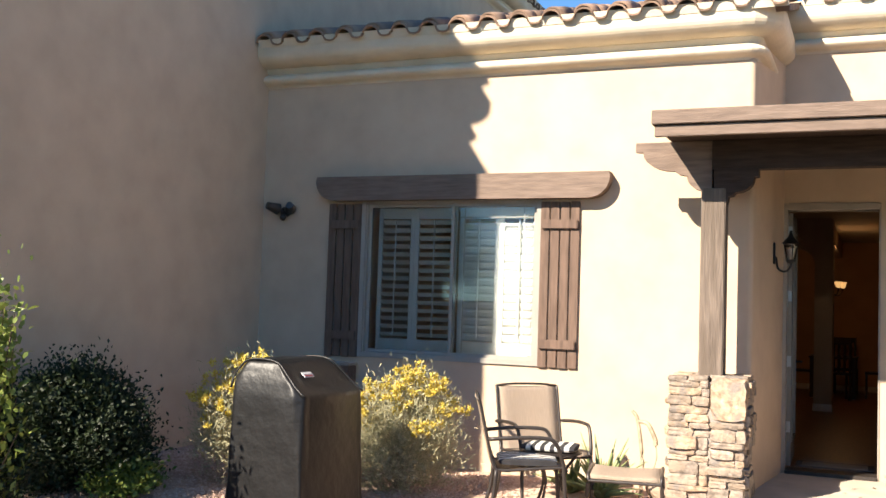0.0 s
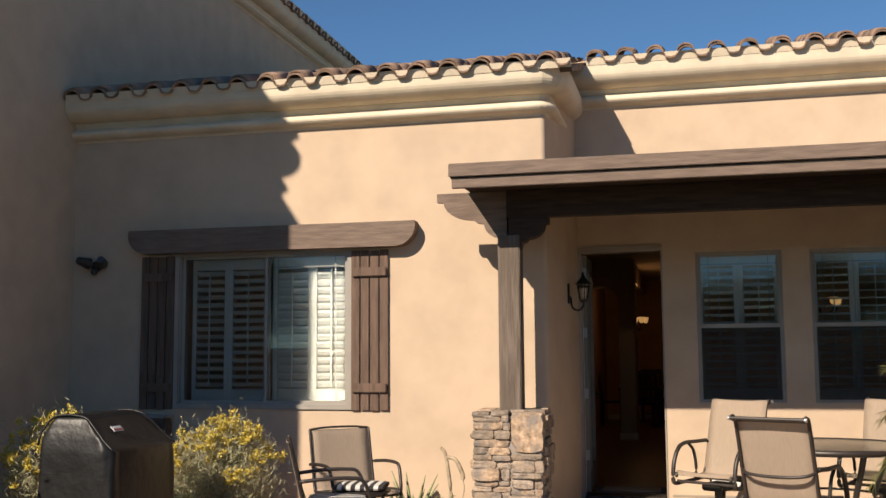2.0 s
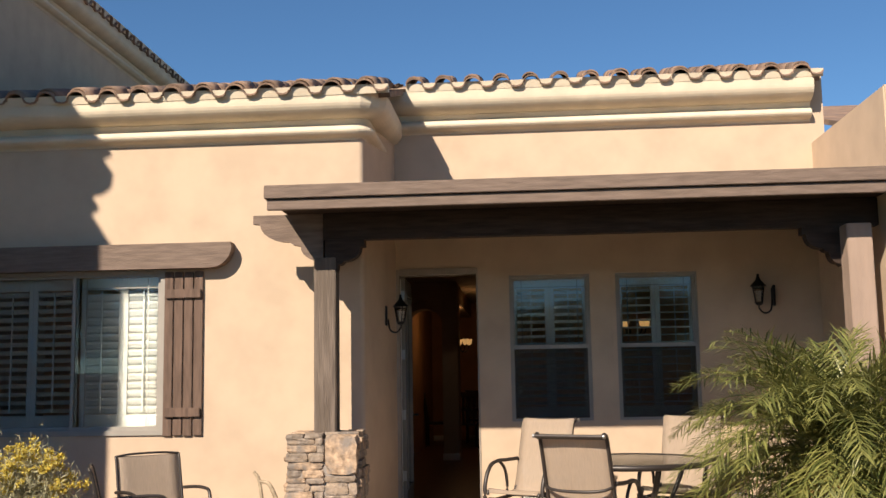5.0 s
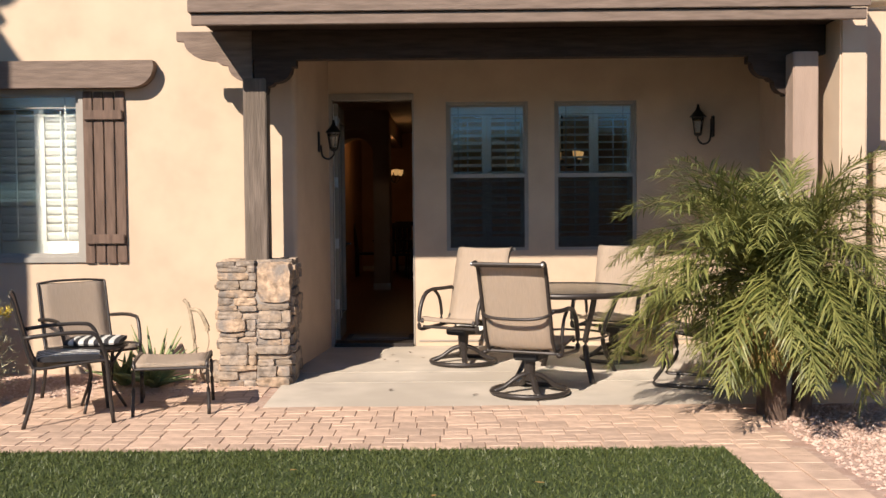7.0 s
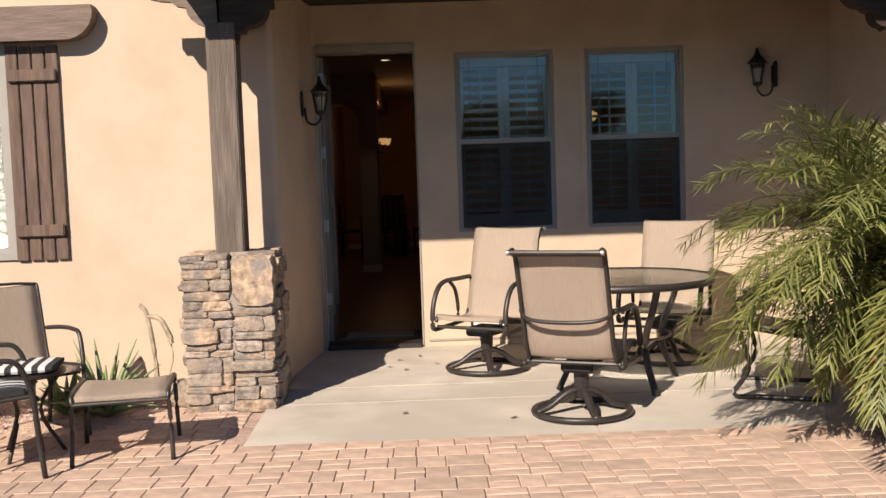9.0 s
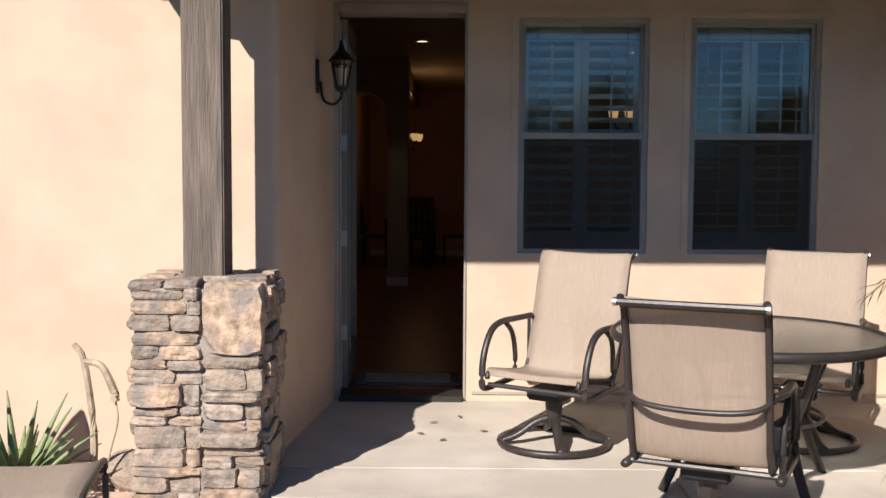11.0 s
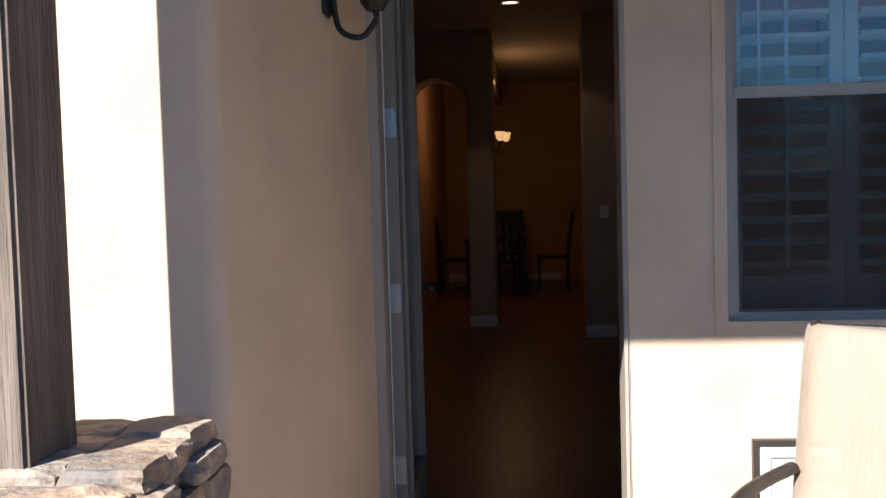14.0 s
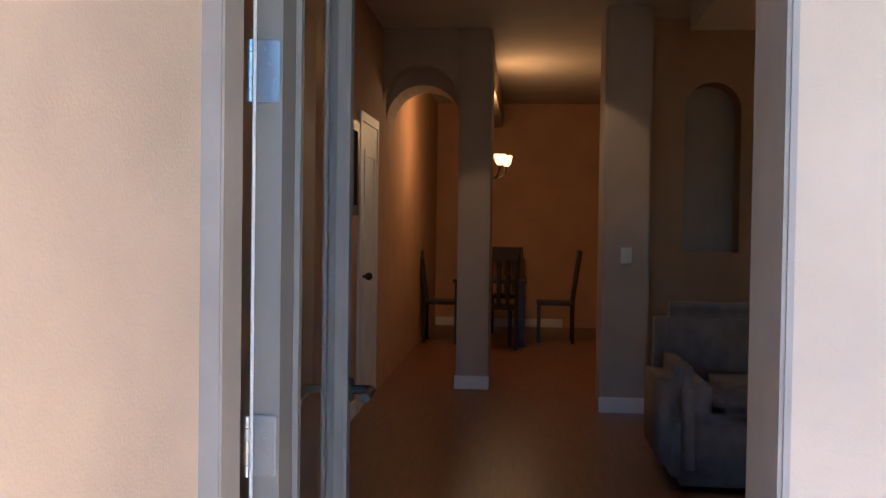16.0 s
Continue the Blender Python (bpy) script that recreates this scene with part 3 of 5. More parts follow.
w = thing("window_3", "wide sliding window with white plantation shutters inside", "window", kind="structure")
x0, x1, z0, z1 = WIN
frame_ring("window_frame", x0 - 0.02, x1 + 0.02, z0 - 0.02, z1 + 0.02, FY - 0.02, FY - 0.002, 0.045, w)
frame_ring("window_frame", x0 + 0.002, x1 - 0.002, z0 + 0.002, z1 - 0.002, FY + 0.004, FY + 0.1, 0.03, w)
xm = -4.19
for xa, xb, y in ((x0 + 0.03, xm + 0.02, FY + 0.05), (xm - 0.02, x1 - 0.03, FY + 0.018)):
    frame_ring("sash", xa, xb, z0 + 0.03, z1 - 0.03, y, y + 0.028, 0.03, w)
    pane(w, xa + 0.03, xb - 0.03, z0 + 0.06, z1 - 0.06, y + 0.012)
grille(w, xm + 0.01, x1 - 0.06, z0 + 0.06, z1 - 0.06, FY + 0.036, 0.10)
for k, (xa, xb) in enumerate(((x0 + 0.1, x0 + 0.49), (x0 + 0.49, xm - 0.02), (xm + 0.02, xm + 0.43), (xm + 0.43, x1 - 0.03))):
    shutter_panel(w, xa, xb, z0 + 0.05, z1 - 0.06, FY + 0.13, -30 if k < 2 else -68, 0.078 if k < 2 else 0.075)
part("sticker", box(x1 - 0.13, x1 - 0.045, FY + 0.026, FY + 0.028, z0 + 0.07, z0 + 0.15), WHITE, w, "small white security sticker")


def board_shutter(x0, x1, label):
    s = thing("window_shutter", label, "shutter", group="shutters beside the wide window")
    z0, z1, n = 0.917, 2.421, 4
    wd = (x1 - x0 - 0.012 * (n - 1)) / n
    for i in range(n):
        a = x0 + i * (wd + 0.012)
        part("board", box(a, a + wd, FY - 0.028, FY - 0.003, z0 + 0.004 * (i % 2), z1 - 0.003 * (i % 3), 0.004), SHUT_WOOD, s)
    for z in (z0 + 0.17, z1 - 0.25):
        part("batten", box(x0 + 0.015, x1 - 0.012, FY - 0.056, FY - 0.029, z, z + 0.085, 0.006), SHUT_WOOD, s)
    return s


board_shutter(-3.313, -2.95, "brown board-and-batten shutter in full sun")
board_shutter(-5.512, -5.153, "brown board-and-batten shutter in the shade")
lz0, lz1 = 2.442, 2.676
out = [(-5.61, lz1), (-2.67, lz1)]
out += [(-2.86 + 0.20 * math.cos(a), lz1 - 0.04 - (lz1 - lz0 - 0.04) * math.sin(a)) for a in (math.pi / 2 * i / 9 for i in range(10))]
out += [(-5.42 - 0.20 * math.cos(a), lz1 - 0.04 - (lz1 - lz0 - 0.04) * math.sin(a)) for a in (math.pi / 2 * i / 9 for i in range(9, -1, -1))]
lintel = tagged(new("window_lintel", mesh_of("window_lintel", extrude_profile_xz(out, FY - 0.125, FY - 0.002), WOOD_X)), "thick brown timber lintel with rounded ends over the window", "lintel", kind="structure")

# ---- patio door ----
door = thing("door_1", "open patio door swung inward with steel hinges", "door", kind="structure")
part("door_frame", box(-1.329, -1.273, RY - 0.001, RY + 0.105, -0.02, 2.52, 0.004), TRIM, door)
part("door_frame", box(-1.329, -1.300, RY + 0.107, RY + 0.2, -0.02, 2.52, 0.003), TRIM, door)
# thin white strip stands for daylight showing through the hinge gap
part("weatherstrip", box(-1.2845, -1.2795, RY + 0.196, RY + 0.203, 0.04, 2.44, 0.002), WHITE, door, "white strip added for light in the gap beside the hinges")
part("door_frame", box(-0.479, -0.462, RY - 0.010, RY + 0.2, -0.02, 2.52, 0.006), TRIM, door)
part("door_frame", box(-1.272, -0.48, RY - 0.012, RY + 0.2, 2.455, 2.52, 0.006), TRIM, door)
part("threshold", box(-1.272, -0.48, RY - 0.04, RY + 0.2, -0.02, 0.035, 0.008), IRON, door, "dark bronze metal threshold")
HX, HY = -1.284, RY + 0.215
leaf = part("door_leaf", pierced(0.0, 0.80, 0.04, 2.445, -0.045, 0.0, [(0.12, 0.68, 0.28, 2.28)]), DOOR_PAINT, door, "grey-green painted door leaf with a tall glass light")
leaf.matrix_basis = pose(HX, HY, 0, 0, 0, 91.2)
g = part("pane", box(0.118, 0.682, -0.026, -0.020, 0.278, 2.282), GLASS, leaf)
g.visible_shadow = False
part("glazing_bead", pierced(0.10, 0.70, 0.255, 2.305, -0.056, -0.046, [(0.125, 0.675, 0.285, 2.275)]), DOOR_PAINT, leaf)
bm = bmesh.new()
tube(smooth_path([(0.745, -0.05, 1.0), (0.745, -0.10, 1.0), (0.705, -0.105, 1.0), (0.625, -0.105, 1.0)]), 0.011, 8, bm)
bmesh.ops.create_cone(bm, cap_ends=True, segments=14, radius1=0.03, radius2=0.028, depth=0.012, matrix=pose(0.745, -0.053, 1.0, 90))
part("door_handle", bm, BLACK, leaf, "dark lever handle")
for z in (0.355, 0.975, 1.597, 2.215):
    h = part("hinge", box(-1.284, -1.243, RY + 0.208, RY + 0.2135, z, z + 0.102, 0.002), STEEL, door, "steel butt hinge")
    bm = bmesh.new()
    for k in range(5):
        bmesh.ops.create_cone(bm, cap_ends=True, segments=10, radius1=0.0065, radius2=0.0065, depth=0.0195, matrix=pose(-1.290, RY + 0.204, z + 0.0102 + k * 0.0205))
    part("knuckle", bm, STEEL, h)
    bm = bmesh.new()
    for dx, dz in ((0.012, 0.015), (0.027, 0.037), (0.02, 0.062), (0.012, 0.088)):
        bmesh.ops.create_cone(bm, cap_ends=True, segments=8, radius1=0.004, radius2=0.003, depth=0.003, matrix=pose(-1.281 + dx, RY + 0.207, z + dz, 90))
    part("screw", bm, STEEL, h)

solid("weep_screed", box(-0.425, 3.095, RY - 0.010, RY - 0.001, 0.045, 0.062), TRIM, "thin metal screed along the foot of the stucco", "trim")
pet = thing("pet_door", "white pet door in a dark frame low on the patio wall", "pet door")
part("door_frame", pierced(-0.073, 0.233, 0.13, 0.565, RY - 0.030, RY - 0.001, [(-0.053, 0.213, 0.15, 0.545)]), IRON, pet, "dark bronze outer frame")
part("inner_frame", pierced(-0.052, 0.212, 0.151, 0.544, RY - 0.024, RY - 0.002, [(-0.016, 0.176, 0.187, 0.508)]), WHITE, pet)
part("flap", box(-0.015, 0.175, RY - 0.014, RY - 0.006, 0.188, 0.507, 0.003), LOUVER, pet, "pale grey flap")
cab = thing("utility_box", "dark brown utility box under the shaded shutter", "utility box", pose(-5.33, FY - 0.002, 0.05))
part("body", box(-0.175, 0.175, -0.16, 0.0, 0.0, 0.79, 0.01), SHUT_WOOD, cab)
part("lid", box(-0.185, 0.19, -0.175, 0.0, 0.792, 0.82, 0.006), FRAME, cab, "pale metal lid")
part("door", box(-0.15, 0.15, -0.172, -0.161, 0.08, 0.74, 0.006), SHUT_WOOD, cab)

# ---- rooms behind the patio wall ----
CZ = 3.05
solid("room_floor", box(-2.3, 4.6, RY + 0.2, 23.2, -0.1, 0.0), WOODFLOOR, "dark red-brown wood floor of the living room", "floor")
solid("room_ceiling", box(-2.3, 4.6, RY + 0.2, 23.2, CZ, CZ + 0.1), CEIL_IN, "beige flat ceiling of the living room", "ceiling")
solid("wall_room_left", pierced(RY + 0.35, 23.2, 0.0, CZ, -2.35, -2.05, [], "y"), PAINT_IN, "warm tan living room wall", "wall")
solid("wall_room_left_front", box(-2.05, -1.62, RY + 0.351, RY + 0.55, 0.0, CZ), PAINT_IN, "warm tan wall stub beside the door", "wall")
solid("wall_room_right", box(4.5, 4.7, RY + 0.2, 23.2, 0.0, CZ), PAINT_IN, "warm tan living room wall", "wall")
solid("wall_room_back", box(-2.05, 4.5, 22.9, 23.1, 0.0, CZ), PAINT_IN, "warm amber dining room back wall", "wall")
# arch between hall and dining room, its posts, and the partition with a niche
def arch_wall(x0, x1, spring, top, y0, y1, zc):
    """A wall piece above an arched opening from x0 to x1."""
    n = 14
    mid, half = (x0 + x1) / 2, (x1 - x0) / 2
    pts = [(x0, zc), (x0, spring)] + [(mid - half * math.cos(math.pi * i / n), spring + (top - spring) * math.sin(math.pi * i / n)) for i in range(1, n)] + [(x1, spring), (x1, zc)]
    return extrude_profile_xz(pts, y0, y1)


solid("arch_hall", arch_wall(-2.05, -1.40, 2.40, 2.74, 17.5, 17.72, CZ), PAINT_GREY, "arched tan opening between hall and dining room", "arch")
solid("arch_hall_inner", arch_wall(-2.05, -1.40, 2.28, 2.60, 17.722, 18.25, CZ), PAINT_GREY, "inner step of the arched tan opening", "arch")
solid("column_left", box(-1.40, -1.13, 17.5, 18.25, 0.0, CZ, 0.02), PAINT_GREY, "square tan column beside the arch", "column")
solid("beam_dining", box(-1.38, -1.15, 18.252, 22.9, 2.72, CZ), PAINT_GREY, "tan beam above the dining room", "beam")
NI = (0.42, 0.86, 1.2, 2.55)
solid("column_right", box(-0.25, 0.10, 16.6, 17.15, 0.0, CZ, 0.02), PAINT_GREY, "square grey-tan column with a light switch", "column")
bm = pierced(0.11, 4.5, 0.0, CZ, 17.15, 17.45, [NI])
solid("wall_partition", bm, PAINT_IN, "warm tan partition with an arched niche", "wall")
solid("niche_arch", arch_wall(NI[0], NI[1], 2.33, 2.55, 17.151, 17.449, 2.552), PAINT_IN, "round top of the wall niche", "niche")
solid("niche_back", box(NI[0], NI[1], 17.40, 17.448, NI[2], NI[3]), PAINT_GREY, "shaded back of the wall niche", "niche")
solid("soffit", box(0.3, 4.5, 12.6, 16.2, 2.78, CZ - 0.002), CEIL_IN, "dropped soffit round the tray ceiling", "ceiling")
for x0, x1, y0, y1 in ((-1.412, -1.118, 17.485, 17.499), (-0.262, 0.112, 16.585, 16.599), (-1.25, -0.3, 22.885, 22.899), (-2.04, -1.6, 22.885, 22.899), (0.07, 4.5, 17.135, 17.149)):
    solid("baseboard", box(x0, x1, y0, y1, 0.0, 0.115, 0.003), WHITE, "white painted baseboard", "baseboard")
solid("baseboard", box(-2.049, -2.035, RY + 0.6, 16.2, 0.0, 0.115), WHITE, "white painted baseboard", "baseboard")
d2 = thing("door_2", "narrow white panelled inner door in the hall wall", "door", kind="structure")
part("door_frame", pierced(16.25, 17.15, 0.0, 2.22, -2.049, -2.03, [(16.32, 17.08, 0.0, 2.15)], "y"), WHITE, d2)
part("door_leaf", pierced(16.325, 17.075, 0.01, 2.145, -2.046, -2.036, [], "y"), WHITE, d2)
for za, zb in ((0.2, 0.95), (1.1, 1.95)):
    part("panel", pierced(16.44, 16.96, za, zb, -2.036, -2.028, [(16.49, 16.91, za + 0.05, zb - 0.05)], "y"), WHITE, d2)
bm = bmesh.new()
bmesh.ops.create_uvsphere(bm, u_segments=10, v_segments=8, radius=0.03, matrix=pose(-1.985, 16.4, 1.0))
tube([(-2.03, 16.4, 1.0), (-1.99, 16.4, 1.0)], 0.012, 8, bm)
part("door_handle", bm, BLACK, d2)
pic = thing("wall_picture", "dark framed print on the hall wall", "picture")
part("picture_frame", pierced(15.35, 16.0, 1.45, 2.1, -2.045, -2.0, [(15.42, 15.93, 1.52, 2.03)], "y"), DARKWOOD, pic)
part("print", pierced(15.42, 15.93, 1.52, 2.03, -2.04, -2.025, [], "y"), PICTURE, pic)
sw = thing("light_switch", "white light switch plate on the column", "switch")
part("plate", box(-0.115, -0.035, 16.588, 16.598, 1.12, 1.24, 0.003), WHITE, sw)
part("toggle", box(-0.085, -0.065, 16.578, 16.588, 1.16, 1.20, 0.002), WHITE, sw)


# ---- lamps of the rooms ----
def chandelier(x, y, z, top, reach, label):
    chand = thing("chandelier", label, "chandelier", pose(x, y, z), group="hanging lamps of the rooms")
    part("stem", tube([(0, 0, 0.1), (0, 0, top - z)], 0.012), BLACK, chand)
    bm = bmesh.new()
    bmesh.ops.create_uvsphere(bm, u_segments=14, v_segments=10, radius=0.045)
    part("hub", bm, BLACK, chand, smooth=True)
    for k in range(5):
        a = math.tau * k / 5 + 0.35
        c, s = math.cos(a), math.sin(a)
        part("arm", tube(smooth_path([(0, 0, 0), (0.1 * c, 0.1 * s, -0.07), (reach * 0.84 * c, reach * 0.84 * s, -0.03), (reach * c, reach * s, 0.06)]), 0.008), BLACK, chand)
        bm = bmesh.new()
        prof = [(0.022, 0.06), (0.045, 0.09), (0.052, 0.13), (0.062, 0.17)]
        rings = [[bm.verts.new((reach * c + r * math.cos(j * math.tau / 14), reach * s + r * math.sin(j * math.tau / 14), h)) for j in range(14)] for r, h in prof]
        for p, q in zip(rings, rings[1:]):
            for j in range(14):
                bm.faces.new((p[j], p[(j + 1) % 14], q[(j + 1) % 14], q[j]))
        bm.faces.new(rings[0])
        part("shade", bm, SHADE_GLOW, chand, "glowing amber glass shade", smooth=True)


chandelier(-1.22, 19.4, 1.94, CZ, 0.20, "bronze chandelier with glowing amber glass shades")
chandelier(1.58, 15.5, 2.04, 2.78, 0.30, "bronze living room chandelier with glowing amber shades")
ld = bpy.data.lights.new("chandelier_light", "POINT")
ld.energy, ld.color, ld.shadow_soft_size = 3.0, (1.0, 0.58, 0.26), 0.25
new("chandelier_light", ld).matrix_world = pose(-1.22, 19.4, 2.45)
for x, y in ((-0.9, 13.2), (-0.9, 16.0), (1.6, 12.2), (3.0, 12.4), (1.4, 14.8)):
    zc = CZ if x < 0 or y < 12.6 else 2.78
    c = thing("can_light", "glowing recessed ceiling light with a white rim", "ceiling light", pose(x, y, zc), group="recessed ceiling lights")
    bm = bmesh.new()
    bmesh.ops.create_circle(bm, cap_ends=True, segments=18, radius=0.065, matrix=pose(0, 0, -0.008))
    part("lamp", bm, CAN_GLOW, c)
    part("rim", tube([(0.078 * math.cos(a), 0.078 * math.sin(a), -0.006) for a in (math.tau * i / 18 for i in range(18))], 0.011, 6, closed=True), WHITE, c)
for x, y in ((-0.9, 16.0), (1.6, 12.2)):
    ld = bpy.data.lights.new("can_light_beam", "SPOT")
    ld.energy, ld.color, ld.spot_size, ld.shadow_soft_size = 1.8, (1.0, 0.72, 0.45), radians(110), 0.05
    new("can_light_beam", ld).matrix_world = pose(x, y, CZ - 0.06 if x < 0 else CZ - 0.06)


# ---- room furniture ----
def rounded(x0, x1, y0, y1, z0, z1, r):
    bm = box(x0, x1, y0, y1, z0, z1)
    bmesh.ops.bevel(bm, geom=list(bm.edges), offset=r, segments=4, affect="EDGES", clamp_overlap=True)
    return bm


sofa = thing("sofa", "brown-grey upholstered sofa with rounded arms", "sofa", pose(-0.10, 14.25, 0))
part("base", rounded(0.05, 2.0, 0.0, 0.95, 0.04, 0.42, 0.05), SOFA, sofa, smooth=True)
part("backrest", rounded(0.05, 2.0, 0.72, 1.0, 0.3, 0.95, 0.09), SOFA, sofa, smooth=True)
part("armrest", rounded(0.0, 0.26, -0.02, 0.95, 0.04, 0.66, 0.1), SOFA, sofa, smooth=True)
part("armrest", rounded(1.8, 2.06, -0.02, 0.95, 0.04, 0.66, 0.1), SOFA, sofa, smooth=True)
for k in range(2):
    part("seat_cushion", rounded(0.27 + 0.765 * k, 1.03 + 0.765 * k, -0.02, 0.74, 0.4, 0.56, 0.06), SOFA, sofa, smooth=True)


mt = thing("door_mat", "flat brown-grey mat on the floor inside the door", "mat", pose(-0.86, 11.05, 0.001))
part("mat_body", box(-0.36, 0.36, -0.22, 0.22, 0.0, 0.012, 0.004), SOFA, mt)
part("mat_top", box(-0.3, 0.3, -0.16, 0.16, 0.0125, 0.016, 0.001), PAINT_GREY, mt)


def dining_chair(m):
    c = thing("dining_chair", "dark wooden dining chair with a high slatted back", "chair", m, group="chairs round the dining table")
    for x in (-0.2, 0.2):
        part("leg", box(x - 0.02, x + 0.02, -0.22, -0.18, 0, 0.46, 0.004), DARKWOOD, c)
        part("leg", tube([(x, 0.2, 0), (x, 0.2, 0.5), (x, 0.28, 1.1)], 0.022, 6), DARKWOOD, c)
    part("seat", box(-0.23, 0.23, -0.23, 0.22, 0.45, 0.49, 0.01), DARKWOOD, c)
    for x in (-0.1, 0.0, 0.1):
        part("slat", tube([(x, 0.205, 0.5), (x, 0.265, 1.03)], 0.018, 6, flat=1.4), DARKWOOD, c)
    part("top_rail", box(-0.21, 0.21, 0.25, 0.29, 1.0, 1.1, 0.01), DARKWOOD, c)
    return c


ch = dining_chair(pose(-0.45, 21.2, 0, 0, 0, -90))
for x, y, r in ((-2.0 + 0.2, 21.0, 90), (-1.15, 20.4, 190), (-1.05, 22.2, 5)):
    copy_thing(ch, pose(x, y, 0, 0, 0, r))
tb = thing("dining_table", "dark wooden dining table with square legs", "table", pose(-1.15, 21.2, 0))
part("tabletop", box(-0.5, 0.35, -0.6, 0.6, 0.72, 0.76, 0.006), DARKWOOD, tb)
for x in (-0.44, 0.29):
    for y in (-0.54, 0.54):
        part("leg", box(x - 0.04, x + 0.04, y - 0.04, y + 0.04, 0, 0.72, 0.005), DARKWOOD, tb)


# ---- patio furniture ----
def sling(profile, width, thick=0.008, name_mat=SLING):
    """A taut fabric sheet across the width along a side profile of (y, z)."""
    own = bmesh.new()
    pts = smooth_path([(0, y, z) for y, z in profile], 6)
    nx = 7
    grids = []
    for k in (0, 1):
        rows = []
        for i, p in enumerate(pts):
            a, b = pts[max(i - 1, 0)], pts[min(i + 1, len(pts) - 1)]
            d = (b - a).normalized()
            nrm = Vector((0, -d.z, d.y))
            sag = 0.012
            rows.append([own.verts.new(Vector((-width / 2 + width * j / (nx - 1), p.y, p.z)) + nrm * (-thick * k - sag * math.sin(math.pi * j / (nx - 1)))) for j in range(nx)])
        grids.append(rows)
    for rows in grids:
        for a, b in zip(rows, rows[1:]):
            for j in range(nx - 1):
                own.faces.new((a[j], a[j + 1], b[j + 1], b[j]))
    for a, b in zip(*grids):
        pass
    for j in (0, nx - 1):
        for i in range(len(pts) - 1):
            own.faces.new((grids[0][i][j], grids[0][i + 1][j], grids[1][i + 1][j], grids[1][i][j]))
    for i in (0, len(pts) - 1):
        for j in range(nx - 1):
            own.faces.new((grids[0][i][j], grids[0][i][j + 1], grids[1][i][j + 1], grids[1][i][j]))
    return own


# side profile: front lip of the seat at -y, back top at +y
SWIVEL = [(-0.27, 0.395), (-0.24, 0.43), (-0.05, 0.40), (0.14, 0.375), (0.20, 0.42), (0.26, 0.62), (0.33, 0.88), (0.37, 1.0), (0.41, 1.03), (0.44, 1.015)]


def swivel_chair(m, label):
    c = thing("swivel_chair", label, "chair", m, group="swivel chairs round the glass table")
    w = 0.53
    part("sling", sling(SWIVEL, w + 0.022), SLING, c, "beige woven sling fabric", smooth=True)
    part("back_bar", tube(smooth_path([(-w / 2 - 0.02, 0.255, 0.655), (-w / 2 + 0.04, 0.33, 0.62), (-0.1, 0.36, 0.605), (0.1, 0.36, 0.605), (w / 2 - 0.04, 0.33, 0.62), (w / 2 + 0.02, 0.255, 0.655)], 4), 0.012, 8), IRON, c, smooth=True)
    rail = smooth_path([(0, y, z) for y, z in SWIVEL], 4)
    for s in (-1, 1):
        part("side_rail", tube([(s * w / 2, p.y + (0.018 if p.z > 0.45 else 0.0), p.z - (0.020 if p.z < 0.5 else 0.004)) for p in rail], 0.014, 8), IRON, c, smooth=True)
        arm = [(0.255, 0.66), (0.12, 0.655), (-0.06, 0.655), (-0.17, 0.615), (-0.245, 0.50), (-0.265, 0.36), (-0.235, 0.315), (-0.10, 0.315), (0.19, 0.325)]
        part("armrest", tube(smooth_path([(s * (w / 2 + 0.035 * (0.3 if i == 0 else 1)), y, z) for i, (y, z) in enumerate(arm)], 4), 0.017, 8, flat=1.15), IRON, c, smooth=True)
        part("arm_brace", tube(smooth_path([(s * (w / 2 + 0.035), -0.02, 0.655), (s * (w / 2 + 0.035), 0.07, 0.58), (s * (w / 2 + 0.03), 0.10, 0.45), (s * (w / 2 + 0.03), 0.09, 0.32)], 4), 0.014, 8), IRON, c, smooth=True)
    for y, z in ((-0.22, 0.335), (0.15, 0.335), (0.432, 1.0)):
        part("crossbar", tube([(-w / 2 - 0.02 * (z < 0.4), y, z), (w / 2 + 0.02 * (z < 0.4), y, z)], 0.013, 8), IRON, c)
    part("top_rail", tube([(-w / 2 - 0.004, 0.462, 1.012), (w / 2 + 0.004, 0.462, 1.012)], 0.014, 8), IRON, c)
    for s in (-1, 1):
        part("end_cap", tube([(s * (w / 2 + 0.004), 0.462, 1.012), (s * (w / 2 + 0.018), 0.462, 1.012)], 0.017, 10), STEEL, c, "bright metal end cap")
    part("swivel_box", box(-0.10, 0.10, -0.14, 0.10, 0.26, 0.325, 0.012), BLACK, c)
    part("pedestal", tube([(0, 0, 0.10), (0, 0, 0.15), (0, 0, 0.27)], 0.036, 10, taper=0.05), IRON, c)
    R = 0.29
    part("base_ring", tube([(R * math.cos(a), R * math.sin(a), 0.019) for a in (math.tau * i / 36 for i in range(36))], 0.019, 8, closed=True, flat=1.1), IRON, c, smooth=True)
    for k in range(4):
        a = math.tau * k / 4 + 0.6
        co, si = math.cos(a), math.sin(a)
        part("base_leg", tube(smooth_path([(0.02 * co, 0.02 * si, 0.15), (0.10 * co, 0.10 * si, 0.125), (0.20 * co, 0.20 * si, 0.055), (R * co, R * si, 0.022)], 4), 0.02, 8, flat=1.3), IRON, c, smooth=True)
    return c


def on_slab(x, y, rz):
    return pose(x, y, slope_z(y) + 0.001, 0, 0, rz)


